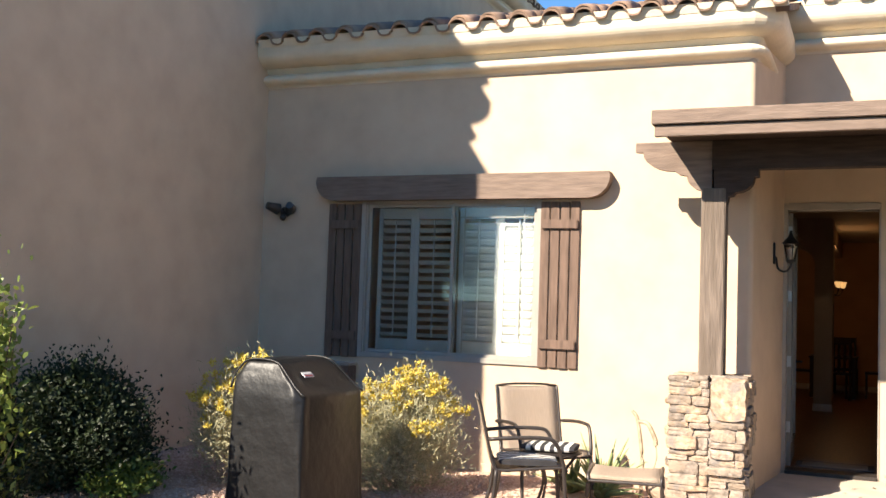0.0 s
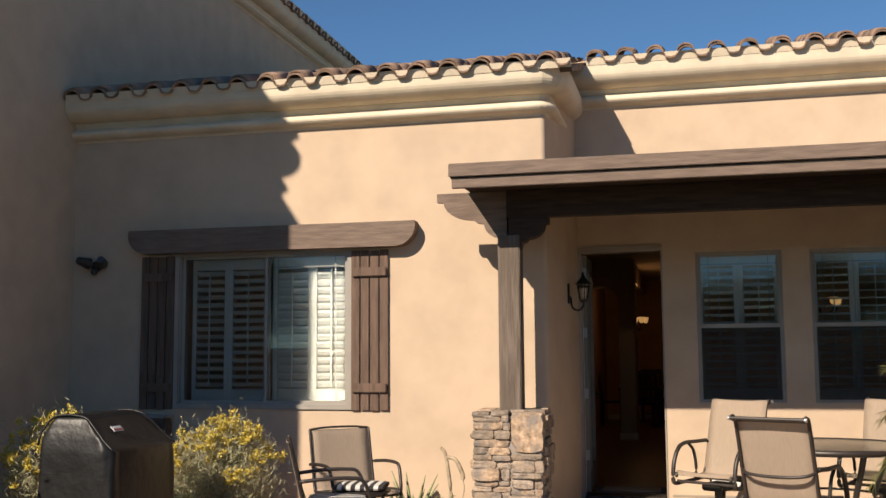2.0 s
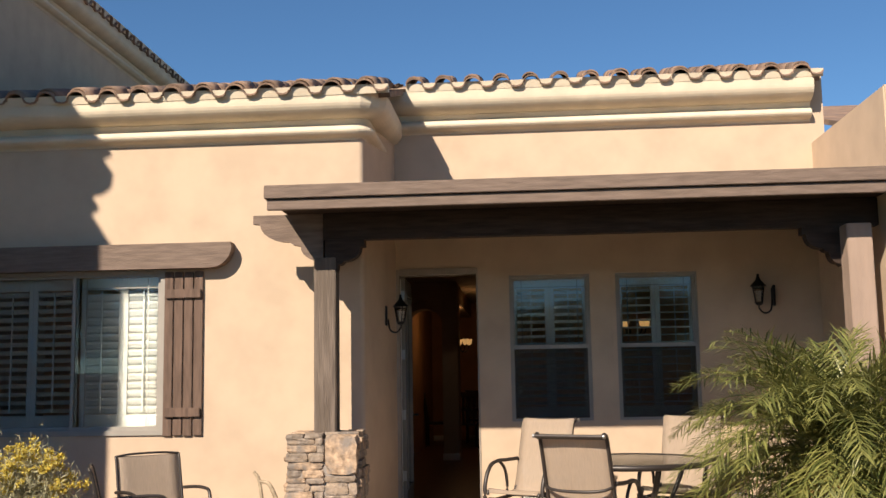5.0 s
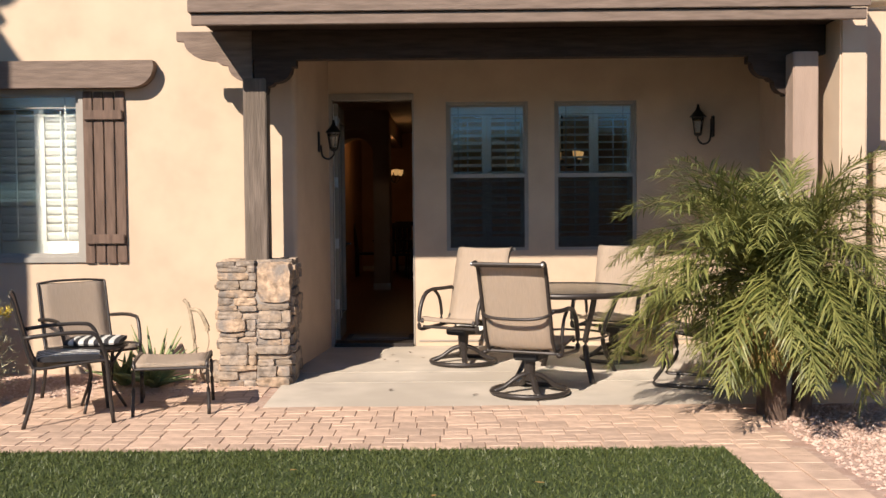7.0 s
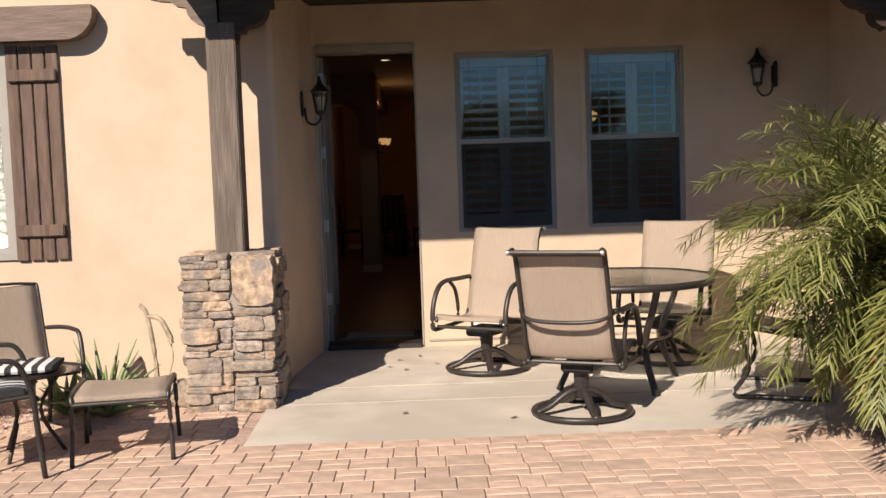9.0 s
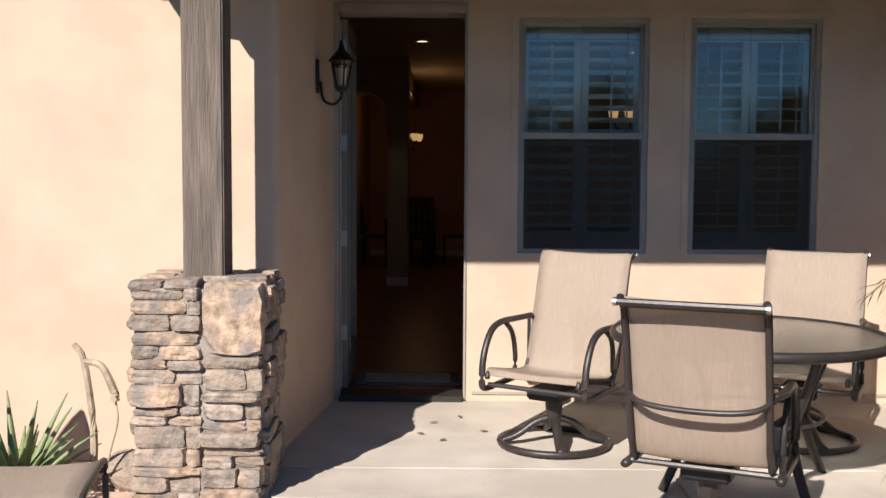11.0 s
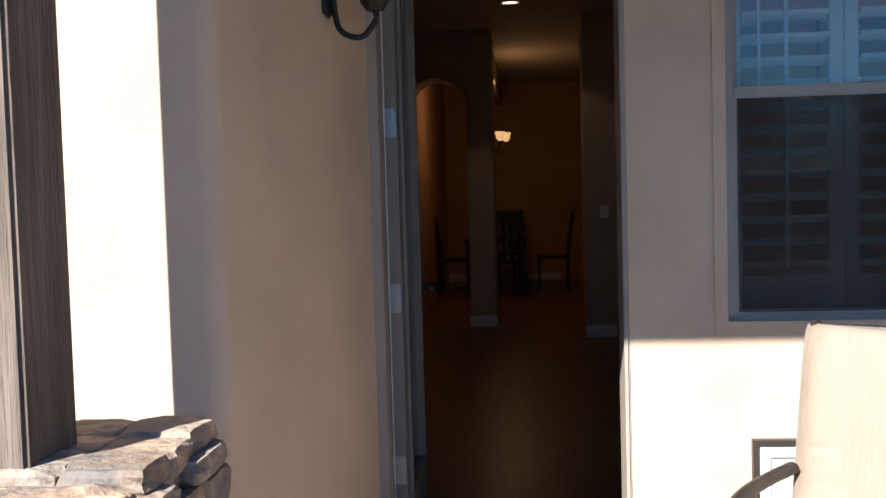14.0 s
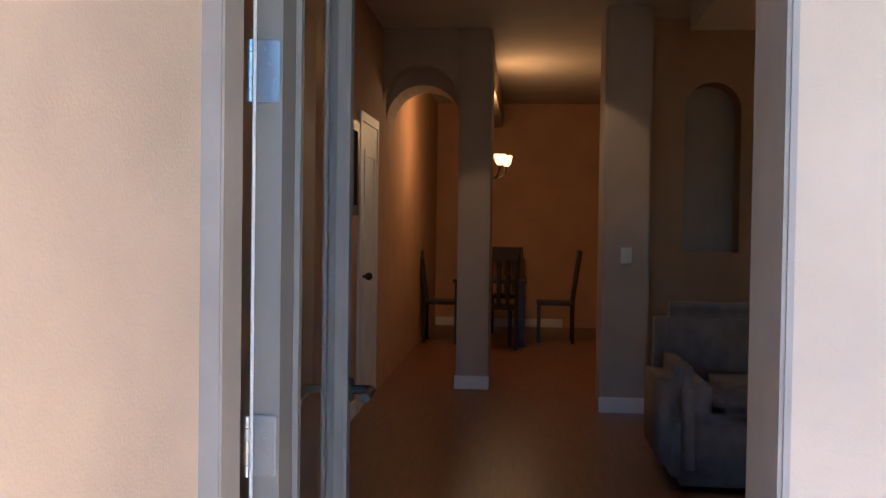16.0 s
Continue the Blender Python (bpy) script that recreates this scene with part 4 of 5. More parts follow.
sc = swivel_chair(on_slab(0.0, 9.36, -32), "bronze swivel patio chair with beige sling, backed to the wall")
copy_thing(sc, on_slab(0.49, 7.98, 155))["label"] = "bronze swivel patio chair with beige sling, facing the glass table"
copy_thing(sc, on_slab(1.37, 9.45, -28))["label"] = "bronze swivel patio chair with beige sling, behind the glass table"

table = thing("patio_table", "round frosted-glass patio table with bronze legs", "table", on_slab(0.86, 8.74, 20))
R, TZ = 0.64, 0.71
bm = bmesh.new()
bmesh.ops.create_cone(bm, cap_ends=True, segments=56, radius1=R - 0.012, radius2=R - 0.012, depth=0.008, matrix=pose(0, 0, TZ + 0.012))
part("tabletop", bm, TABLE_GLASS, table, "frosted glass tabletop")
part("rim", tube([(R * math.cos(a), R * math.sin(a), TZ) for a in (math.tau * i / 56 for i in range(56))], 0.024, 8, closed=True, flat=0.75), IRON, table, smooth=True)
for k in range(4):
    a = math.tau * k / 4
    c, s = math.cos(a), math.sin(a)
    part("leg", tube(smooth_path([(0.50 * c, 0.50 * s, TZ - 0.01), (0.44 * c, 0.44 * s, 0.55), (0.35 * c, 0.35 * s, 0.36), (0.36 * c, 0.36 * s, 0.2), (0.46 * c, 0.46 * s, 0.0)], 4), 0.018, 8, flat=1.5), IRON, table, smooth=True)
part("lower_ring", tube([(0.35 * math.cos(a), 0.35 * math.sin(a), 0.34) for a in (math.tau * i / 30 for i in range(30))], 0.01, 8, closed=True), IRON, table)

# rocker-base chair half hidden by the palm
rock = thing("spring_chair", "bronze sled-base patio chair with beige sling beside the palm", "chair", on_slab(1.83, 8.35, -112))
part("sling", sling([(y, z + 0.03) for y, z in SWIVEL], 0.50), SLING, rock, smooth=True)
for s in (-1, 1):
    part("side_rail", tube([(s * 0.265, p.y, p.z + 0.026) for p in smooth_path([(0, y, z) for y, z in SWIVEL], 4)], 0.015, 8), IRON, rock, smooth=True)
    part("sled", tube(smooth_path([(s * 0.29, 0.2, 0.66), (s * 0.29, -0.1, 0.66), (s * 0.29, -0.24, 0.60), (s * 0.29, -0.22, 0.42), (s * 0.29, -0.17, 0.2), (s * 0.29, -0.26, 0.03), (s * 0.29, -0.1, 0.016), (s * 0.29, 0.3, 0.016)], 4), 0.016, 8), IRON, rock, smooth=True)
    part("back_leg", tube(smooth_path([(s * 0.29, 0.30, 0.016), (s * 0.28, 0.2, 0.2), (s * 0.27, 0.2, 0.42)], 4), 0.014, 8), IRON, rock)
part("crossbar", tube([(-0.29, 0.3, 0.016), (0.29, 0.3, 0.016)], 0.014, 8), IRON, rock)
part("crossbar", tube([(-0.265, 0.425, 1.03), (0.265, 0.425, 1.03)], 0.013, 8), IRON, rock)

# low sling chairs, stool and side table on the pavers
LOW = [(-0.26, 0.40), (-0.22, 0.425), (0.0, 0.41), (0.19, 0.395), (0.24, 0.43), (0.29, 0.62), (0.34, 0.83), (0.36, 0.88)]


def low_chair(m, label):
    c = thing("sling_chair", label, "chair", m, group="low sling chairs on the pavers")
    w = 0.53
    part("sling", sling(LOW, w - 0.018), SLING, c, smooth=True)
    for s in (-1, 1):
        x = s * w / 2
        part("side_rail", tube([(x, p.y, p.z) for p in smooth_path([(0, y, z) for y, z in LOW], 4)], 0.011, 8), IRON, c, smooth=True)
        part("front_leg", tube(smooth_path([(x + s * 0.02, 0.28, 0.605), (x + s * 0.035, 0.1, 0.622), (x + s * 0.035, -0.08, 0.625), (x + s * 0.035, -0.17, 0.60), (x + s * 0.025, -0.225, 0.47), (x + s * 0.02, -0.235, 0.40), (x + s * 0.02, -0.25, 0.2), (x + s * 0.02, -0.27, 0.0)], 4), 0.014, 8), IRON, c, smooth=True)
        part("back_leg", tube(smooth_path([(x, 0.22, 0.40), (x, 0.24, 0.2), (x + s * 0.01, 0.30, 0.0)], 4), 0.014, 8), IRON, c, smooth=True)
    part("crossbar", tube(smooth_path([(-w / 2, 0.36, 0.88), (-0.12, 0.365, 0.893), (0.12, 0.365, 0.893), (w / 2, 0.36, 0.88)], 4), 0.009, 8), IRON, c, smooth=True)
    part("crossbar", tube([(-w / 2, -0.23, 0.385), (w / 2, -0.23, 0.385)], 0.012, 8), IRON, c)
    part("crossbar", tube([(-w / 2, 0.22, 0.385), (w / 2, 0.22, 0.385)], 0.012, 8), IRON, c)
    return c


PG = G + 0.001
lc = low_chair(pose(-2.86, 7.93, PG, 0, 0, 42), "low bronze patio chair with a tan sling, back to the wall")
copy_thing(lc, pose(-2.76, 7.20, PG, 0, 0, 112))["label"] = "low bronze patio chair turned sideways, holding a striped cushion"


def striped_cushion(m, wx, wy, hz, label):
    c = thing("striped_cushion", label, "cushion", m, group="black and white striped cushions")
    n = 11
    for i in range(n):
        a, b = -wx / 2 + wx * i / n, -wx / 2 + wx * (i + 1) / n
        bm = bmesh.new()
        rows = []
        for x in (a, b):
            ring = []
            for k in range(16):
                t = math.tau * k / 16
                e = 0.55
                cx = math.copysign(abs(math.cos(t)) ** e, math.cos(t))
                cz = math.copysign(abs(math.sin(t)) ** e, math.sin(t))
                edge = (1 - (abs(x) / (wx / 2)) ** 4 * 0.35)
                ring.append(bm.verts.new((x, cx * wy / 2 * (1 - (abs(x) / (wx / 2)) ** 6 * 0.06), hz / 2 + cz * hz / 2 * edge)))
            rows.append(ring)
        for k in range(16):
            bm.faces.new((rows[0][k], rows[0][(k + 1) % 16], rows[1][(k + 1) % 16], rows[1][k]))
        bm.faces.new(rows[0][::-1]), bm.faces.new(rows[1])
        part("stripe", bm, BLACK_CLOTH if i % 2 == 0 else WHITE_CLOTH, c)
    return c


striped_cushion(pose(-2.76, 7.20, PG + 0.415, 0, 0, 112), 0.42, 0.42, 0.055, "black and white striped seat cushion on a chair")

st = thing("side_table", "small round black metal side table", "table", pose(-2.68, 7.52, PG))
bm = bmesh.new()
bmesh.ops.create_cone(bm, cap_ends=True, segments=32, radius1=0.225, radius2=0.225, depth=0.018, matrix=pose(0, 0, 0.465))
part("tabletop", bm, IRON, st)
for k in range(3):
    a = math.tau * k / 3 + 0.4
    c, s = math.cos(a), math.sin(a)
    part("leg", tube(smooth_path([(0.2 * c, 0.2 * s, 0.46), (0.08 * c, 0.08 * s, 0.25), (0.2 * c, 0.2 * s, 0.0)], 4), 0.011, 8), IRON, st, smooth=True)
striped_cushion(pose(-2.68, 7.52, PG + 0.476, 0, 0, 8), 0.38, 0.36, 0.05, "black and white striped cushion lying on the side table")

ott = thing("footstool", "bronze patio footstool with a tan sling top", "footstool", pose(-2.12, 7.52, PG, 0, 0, 10))
bm = sling([(-0.25, 0.345), (-0.23, 0.375), (-0.1, 0.385), (0.1, 0.385), (0.23, 0.375), (0.25, 0.345)], 0.50)
part("sling", bm, SLING, ott, smooth=True)
for s in (-1, 1):
    part("side_rail", tube(smooth_path([(s * 0.26, -0.265, 0.0), (s * 0.255, -0.235, 0.18), (s * 0.25, -0.255, 0.34), (s * 0.25, -0.2, 0.38), (s * 0.25, 0.0, 0.385), (s * 0.25, 0.2, 0.38), (s * 0.25, 0.255, 0.34), (s * 0.255, 0.235, 0.18), (s * 0.26, 0.265, 0.0)], 4), 0.013, 8), IRON, ott, smooth=True)
for y in (-0.25, 0.25):
    part("crossbar", tube([(-0.25, y, 0.33), (0.25, y, 0.33)], 0.011, 8), IRON, ott)

# ---- covered grill ----
grill = thing("covered_grill", "barbecue grill under a creased black vinyl cover", "grill", pose(-4.27, 6.60, bank_z(-4.1), 0, 0, 88))
bm = bmesh.new()
lev = []
prof = [(0.0, 0.43, 0.33, 0.32), (0.25, 0.42, 0.315, 0.31), (0.5, 0.41, 0.305, 0.305), (0.76, 0.405, 0.298, 0.30), (0.83, 0.40, 0.29, 0.30), (0.89, 0.39, 0.215, 0.30), (0.945, 0.38, 0.155, 0.29), (1.0, 0.365, 0.095, 0.255), (1.045, 0.345, 0.04, 0.215), (1.065, 0.30, -0.01, 0.165)]
fine = []
for p, q in zip(prof, prof[1:]):
    fine += [tuple(u + (v - u) * k / 3 for u, v in zip(p, q)) for k in range(3)]
fine.append(prof[-1])
for z, hx, hf, hb in fine:
    ring = []
    for k in range(72):
        t = math.tau * k / 72
        e = 0.15
        x = math.copysign(abs(math.cos(t)) ** e, math.cos(t)) * hx
        y = math.copysign(abs(math.sin(t)) ** e, math.sin(t)) * (hb if math.sin(t) > 0 else hf)
        drape = 0.020 * noise.noise((x * 7, y * 7, z * 1.6)) + 0.012 * noise.noise((x * 17, y * 17, z * 5 + 3)) + 0.012 * math.sin(7 * t + 2 * z) * max(0.0, 0.7 - z)
        d = Vector((x, y, 0)).normalized() * drape
        ring.append(bm.verts.new((x + d.x, y + d.y, z + 0.02 + 0.010 * noise.noise((x * 8, y * 8, z * 8)) + (0.02 * math.sin(5 * t) if z == 0 else 0))))
    lev.append(ring)
for a, b in zip(lev, lev[1:]):
    for k in range(72):
        bm.faces.new((a[k], a[(k + 1) % 72], b[(k + 1) % 72], b[k]))
bm.faces.new(lev[-1])
part("cover", bm, COVER, grill, smooth=True)
for s in (-1, 1):
    seam = [(s * 0.40, y, z) for y, z in ((-0.295, 0.85), (-0.22, 0.905), (-0.16, 0.962), (-0.10, 1.02), (-0.045, 1.065), (0.06, 1.085), (0.17, 1.082), (0.225, 1.06), (0.265, 1.015), (0.298, 0.955), (0.305, 0.88))]
    part("piping", tube(smooth_path([(x * (1 - max(0, z - 0.82) * 0.55), y, z) for x, y, z in seam], 3), 0.008, 6), COVER, grill, smooth=True)
lab = part("label", box(-0.06, 0.06, -0.003, 0.003, -0.025, 0.025, 0.002), LABEL_GREY, grill, "small grey and red maker's label")
lab.matrix_basis = pose(-0.16, -0.165, 0.985, -46, 0, 0)
part("label_bar", box(-0.05, 0.05, -0.005, -0.0032, -0.018, -0.006), LABEL_RED, lab)
part("label_bar", box(-0.04, 0.04, -0.005, -0.0032, 0.004, 0.014), WHITE, lab)
for x in (-0.26, 0.26):
    for y in (-0.2, 0.2):
        part("wheel", tube([(x - 0.015, y, 0.035), (x + 0.015, y, 0.035)], 0.035, 14), BLACK, grill)


# ---- lamps on the walls ----
def lantern(m, label):
    l = thing("wall_lantern", label, "wall lamp", m, group="patio wall lanterns")
    part("backplate", box(-0.045, 0.045, 0.0, 0.018, -0.13, 0.10, 0.008), BLACK, l)
    part("arm", tube(smooth_path([(0, -0.01, -0.05), (0, -0.03, -0.17), (0, -0.10, -0.20), (0, -0.15, -0.15), (0, -0.15, -0.11)], 5), 0.010, 8), BLACK, l, smooth=True)
    bm = bmesh.new()
    bmesh.ops.create_cone(bm, cap_ends=False, segments=12, radius1=0.036, radius2=0.068, depth=0.17, matrix=pose(0, -0.15, 0.0))
    bmesh.ops.create_cone(bm, cap_ends=False, segments=12, radius1=0.034, radius2=0.066, depth=0.17, matrix=pose(0, -0.15, 0.0))
    part("glass_body", bm, LAMP_GLASS, l, "clear glass lantern body").visible_shadow = False
    part("bulb", tube([(0, -0.15, -0.07), (0, -0.15, -0.03), (0, -0.15, 0.01), (0, -0.15, 0.04)], 0.012, 8, taper=0.02), WHITE, l)
    bm = bmesh.new()
    bmesh.ops.create_cone(bm, cap_ends=True, segments=12, radius1=0.092, radius2=0.03, depth=0.07, matrix=pose(0, -0.15, 0.12))
    bmesh.ops.create_cone(bm, cap_ends=True, segments=10, radius1=0.03, radius2=0.012, depth=0.05, matrix=pose(0, -0.15, 0.175))
    bmesh.ops.create_uvsphere(bm, u_segments=8, v_segments=6, radius=0.014, matrix=pose(0, -0.15, 0.21))
    part("cap", bm, BLACK, l)
    for k in range(4):
        a = math.tau * k / 4 + 0.4
        part("rib", tube([(0.043 * math.cos(a), -0.15 + 0.043 * math.sin(a), -0.085), (0.07 * math.cos(a), -0.15 + 0.07 * math.sin(a), 0.085)], 0.006, 6), BLACK, l)
    bm = bmesh.new()
    bmesh.ops.create_cone(bm, cap_ends=True, segments=10, radius1=0.03, radius2=0.05, depth=0.03, matrix=pose(0, -0.15, -0.1))
    part("cup", bm, BLACK, l)
    return l


ln = lantern(pose(RX + 0.106, 9.93, 2.03, 0, 0, 90) @ Matrix.Diagonal((0.88, 0.88, 0.88, 1)), "black wall lantern with frosted glass beside the door")
ln2 = copy_thing(ln, pose(2.47, RY - 0.10, 2.17, 0, 0, -90) @ Matrix.Diagonal((1.05, 1.05, 1.05, 1)))
part("wall_mount", box(-0.095, -0.045, 0.002, 0.016, -0.09, 0.07, 0.004), BLACK, ln2)
ln2["label"] = "black wall lantern with frosted glass beside the windows"

fl = thing("flood_light", "dark twin-head security flood light on the wall", "flood light", pose(-6.025, FY - 0.001, 2.345))
bm = bmesh.new()
bmesh.ops.create_cone(bm, cap_ends=True, segments=18, radius1=0.055, radius2=0.05, depth=0.03, matrix=pose(0, -0.015, 0, 90))
part("mount", bm, IRON, fl)
for s in (-1, 1):
    bm = bmesh.new()
    bmesh.ops.create_cone(bm, cap_ends=True, segments=16, radius1=0.06, radius2=0.035, depth=0.13, matrix=pose(s * 0.10, -0.10, 0.04, 78, 0, s * 28))
    part("head", bm, IRON, fl, smooth=False)
    part("neck", tube([(s * 0.02, -0.03, 0), (s * 0.09, -0.07, 0.03)], 0.014, 8), IRON, fl)
bm = bmesh.new()
bmesh.ops.create_uvsphere(bm, u_segments=12, v_segments=8, radius=0.035, matrix=pose(0, -0.06, -0.06))
part("sensor", bm, IRON, fl, smooth=True)


# ---- plants ----
def leaf_strip(verts, faces, p, d, up, length, width, bend=0.15):
    """A thin pointed leaf of two quads' length, bent towards the ground."""
    d, up = d.normalized(), up.normalized()
    side = d.cross(up).normalized() * width / 2
    mid = p + d * length * 0.5
    tip = p + d * length - Vector((0, 0, bend * length))
    n = len(verts)
    verts += [tuple(p - side * 0.5), tuple(p + side * 0.5), tuple(mid + side), tuple(mid - side), tuple(tip)]
    faces += [(n, n + 1, n + 2, n + 3), (n + 3, n + 2, n + 4)]


def rand_dir(rng, up=0.0):
    while True:
        v = Vector((rng.uniform(-1, 1), rng.uniform(-1, 1), rng.uniform(-1, 1) + up))
        if 0.1 < v.length < 1.4:
            return v.normalized()


def palm(m):
    rng = random.Random(11)
    p = thing("palm_plant", "bushy feather palm with drooping green fronds", "palm", m)
    stubs = bmesh.new()
    for k in range(3):
        a = k * 2.1
        tube([(0.13 * math.cos(a), 0.10 * math.sin(a), -0.1), (0.15 * math.cos(a), 0.12 * math.sin(a), 0.35), (0.16 * math.cos(a), 0.13 * math.sin(a), 0.82)], 0.075, 9, stubs, taper=0.06)
    part("trunk", stubs, BARK, p, "short shaggy palm trunks")
    heads = [Vector((0.16 * math.cos(k * 2.1), 0.13 * math.sin(k * 2.1), 0.92)) for k in range(3)]
    for i in range(236):
        base = heads[i % 3]
        dry = i >= 200
        az = i * 2.399 + rng.uniform(-0.2, 0.2)
        el = rng.uniform(0.15, 1.2) if not dry else rng.uniform(-0.9, -0.4)
        if i % 3 == 0 and not dry:
            el = rng.uniform(-0.3, 0.3)
        length = rng.uniform(1.0, 1.42) * (0.5 if dry else 0.76 if i % 3 == 0 else 1)
        d = Vector((math.cos(az) * math.cos(el), math.sin(az) * math.cos(el), math.sin(el)))
        flat = Vector((math.cos(az), math.sin(az), 0))
        verts, faces = [], []
        pts = []
        q, dd = base.copy(), d.copy()
        steps = 12
        for s in range(steps + 1):
            pts.append(q.copy())
            dd = (dd + Vector((0, 0, -0.092 - 0.02 * s * (0.6 + 0.4 * math.cos(el)))) * 0.75).normalized()
            q = q + dd * length / steps
            if q.z < 0.22 and not dry:
                q.z = 0.26 + rng.uniform(0, 0.05)
            q.z = max(q.z, 0.02)
        bm = bmesh.new()
        tube(pts, 0.007, 5, bm, taper=0.002)
        bm.verts.ensure_lookup_table()
        vmap = [tuple(v.co) for v in bm.verts]
        fmap = [tuple(v.index for v in f.verts) for f in bm.faces]
        bm.free()
        verts += vmap
        faces += fmap
        n = 50
        for j in range(5, n):
            t = j / n * steps
            a = int(min(t, steps - 1))
            pos = pts[a].lerp(pts[a + 1], t - a)
            tan = (pts[a + 1] - pts[a]).normalized()
            side = tan.cross(Vector((0, 0, 1)))
            if side.length < 0.1:
                side = flat.cross(Vector((0, 0, 1)))
            side.normalize()
            up = side.cross(tan)
            ll = 0.28 * math.sin(math.pi * (0.12 + 0.83 * j / n)) ** 0.7 * rng.uniform(0.85, 1.1)
            for s in (-1, 1):
                ld = side * s * rng.uniform(0.35, 0.85) + tan * rng.uniform(0.6, 1.0) + up * rng.uniform(-0.25, 0.45) + rand_dir(rng) * 0.12
                leaf_strip(verts, faces, pos, ld, up, ll, 0.0105, rng.uniform(0.0, 0.35))
        me = loose_mesh("frond", verts, faces, PALM_DRY if dry else PALM_LEAF)
        ob = new("frond", me)
        ob.parent = p
    return p


palm(pose(2.14, 7.12, G))


def shrub(name, label, category, m, rx, ry, rz, n, leaf, size, seed, blooms=None, bloom_n=0, stem=DRY, lean=0.6, width=0.25, tip=None):
    """Twigs rising from the foot with many small leaves, in clumps with gaps; flower heads on top."""
    rng = random.Random(seed)
    s = thing(name, label, category, m)
    twigs = bmesh.new()
    verts, faces = [], []
    ends = []
    for k in range(46):
        az, el = rng.uniform(0, math.tau), rng.uniform(0.15, 1.45)
        r = rng.uniform(0.75, 1.05)
        e = Vector((math.cos(az) * math.cos(el) * rx * r, math.sin(az) * math.cos(el) * ry * r, math.sin(el) * rz * r + rz * 0.1))
        mid = Vector((e.x * 0.35, e.y * 0.35, e.z * 0.5))
        tube([(e.x * 0.06, e.y * 0.06, 0), mid, e], 0.007, 4, twigs, taper=0.002)
        ends.append((mid, e))
    for k in range(n):
        mid, e = ends[k % len(ends)]
        t = rng.random() ** 0.6
        p = mid.lerp(e, t) + Vector((rng.gauss(0, 0.07 * rx / 0.4), rng.gauss(0, 0.07 * ry / 0.4), rng.gauss(0, 0.06 * rz / 0.5)))
        p.z = max(p.z, 0.03)
        d = (rand_dir(rng, lean) + (e - mid).normalized() * 0.6)
        leaf_strip(verts, faces, p, d, rand_dir(rng), size * rng.uniform(0.6, 1.3), size * width, 0.1)
    part("twig_tangle", twigs, stem, s)["kind"] = "stuff"
    ob = new("foliage", loose_mesh("foliage", verts, faces, leaf))
    ob.parent = s
    ob["kind"] = "stuff"
    if blooms:
        heads = []
        for q in range(5):
            bv, bf = [], []
            for j in range(42):
                leaf_strip(bv, bf, rand_dir(rng) * rng.uniform(0.0, 0.036), rand_dir(rng, 0.5), rand_dir(rng), rng.uniform(0.014, 0.03), 0.014, 0.0)
            heads.append(loose_mesh("bloom", bv, bf, blooms))
        for k in range(bloom_n):
            mid, e = ends[rng.randrange(len(ends))]
            if e.z < rz * 0.42:
                continue
            c = e * 1.06 + Vector((rng.gauss(0, 0.06), rng.gauss(0, 0.06), abs(rng.gauss(0.03, 0.03))))
            ob = new("bloom", heads[k % 5])
            ob.parent = s
            ob.matrix_basis = pose(c.x, c.y, c.z, rng.uniform(-25, 25), rng.uniform(-25, 25), rng.uniform(0, 360))
    return s


shrub("flowering_shrub", "grey-green desert shrub covered in yellow blooms", "shrub", pose(-4.02, 7.85, bank_z(-4.02)), 0.50, 0.45, 0.80, 26000, SAGE, 0.05, 21, BLOOM, 330, width=0.12)
shrub("flowering_shrub", "grey-green desert shrub with yellow blooms behind the grill", "shrub", pose(-4.98, 7.0, bank_z(-4.98)), 0.42, 0.38, 0.84, 16000, SAGE, 0.05, 22, BLOOM, 200, width=0.12)
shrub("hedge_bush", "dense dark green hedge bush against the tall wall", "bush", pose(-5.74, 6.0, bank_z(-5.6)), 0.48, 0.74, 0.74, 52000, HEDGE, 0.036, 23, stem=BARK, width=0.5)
shrub("low_bush", "low green bush at the foot of the hedge", "bush", pose(-5.34, 6.06, bank_z(-5.34)), 0.24, 0.34, 0.22, 3400, BRIGHT_LEAF, 0.04, 24, stem=BARK, width=0.55)
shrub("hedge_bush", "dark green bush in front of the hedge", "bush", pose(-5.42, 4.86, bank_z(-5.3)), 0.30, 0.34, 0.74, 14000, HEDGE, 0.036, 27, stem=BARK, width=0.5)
shrub("leafy_bush", "bright green leafy bush with upright shoots", "bush", pose(-5.28, 4.78, bank_z(-5.28)), 0.22, 0.24, 1.30, 1500, BRIGHT_LEAF, 0.06, 25, stem=BARK, width=0.5)


def aloe(m, n, size, seed, label):
    rng = random.Random(seed)
    a = thing("aloe_plant", label, "aloe", m)
    for k in range(n):
        az, el = k * 2.399, rng.uniform(0.35, 1.3)
        ln_ = size * rng.uniform(0.7, 1.15)
        d = Vector((math.cos(az) * math.cos(el), math.sin(az) * math.cos(el), math.sin(el)))
        pts = [d * ln_ * t + Vector((0, 0, -0.25 * ln_ * t * t * math.cos(el) + 0.02)) for t in (0, 0.25, 0.5, 0.75, 1)]
        part("leaf", tube(pts, 0.026, 5, taper=0.002, flat=1.5), ALOE, a, smooth=True)
    return a


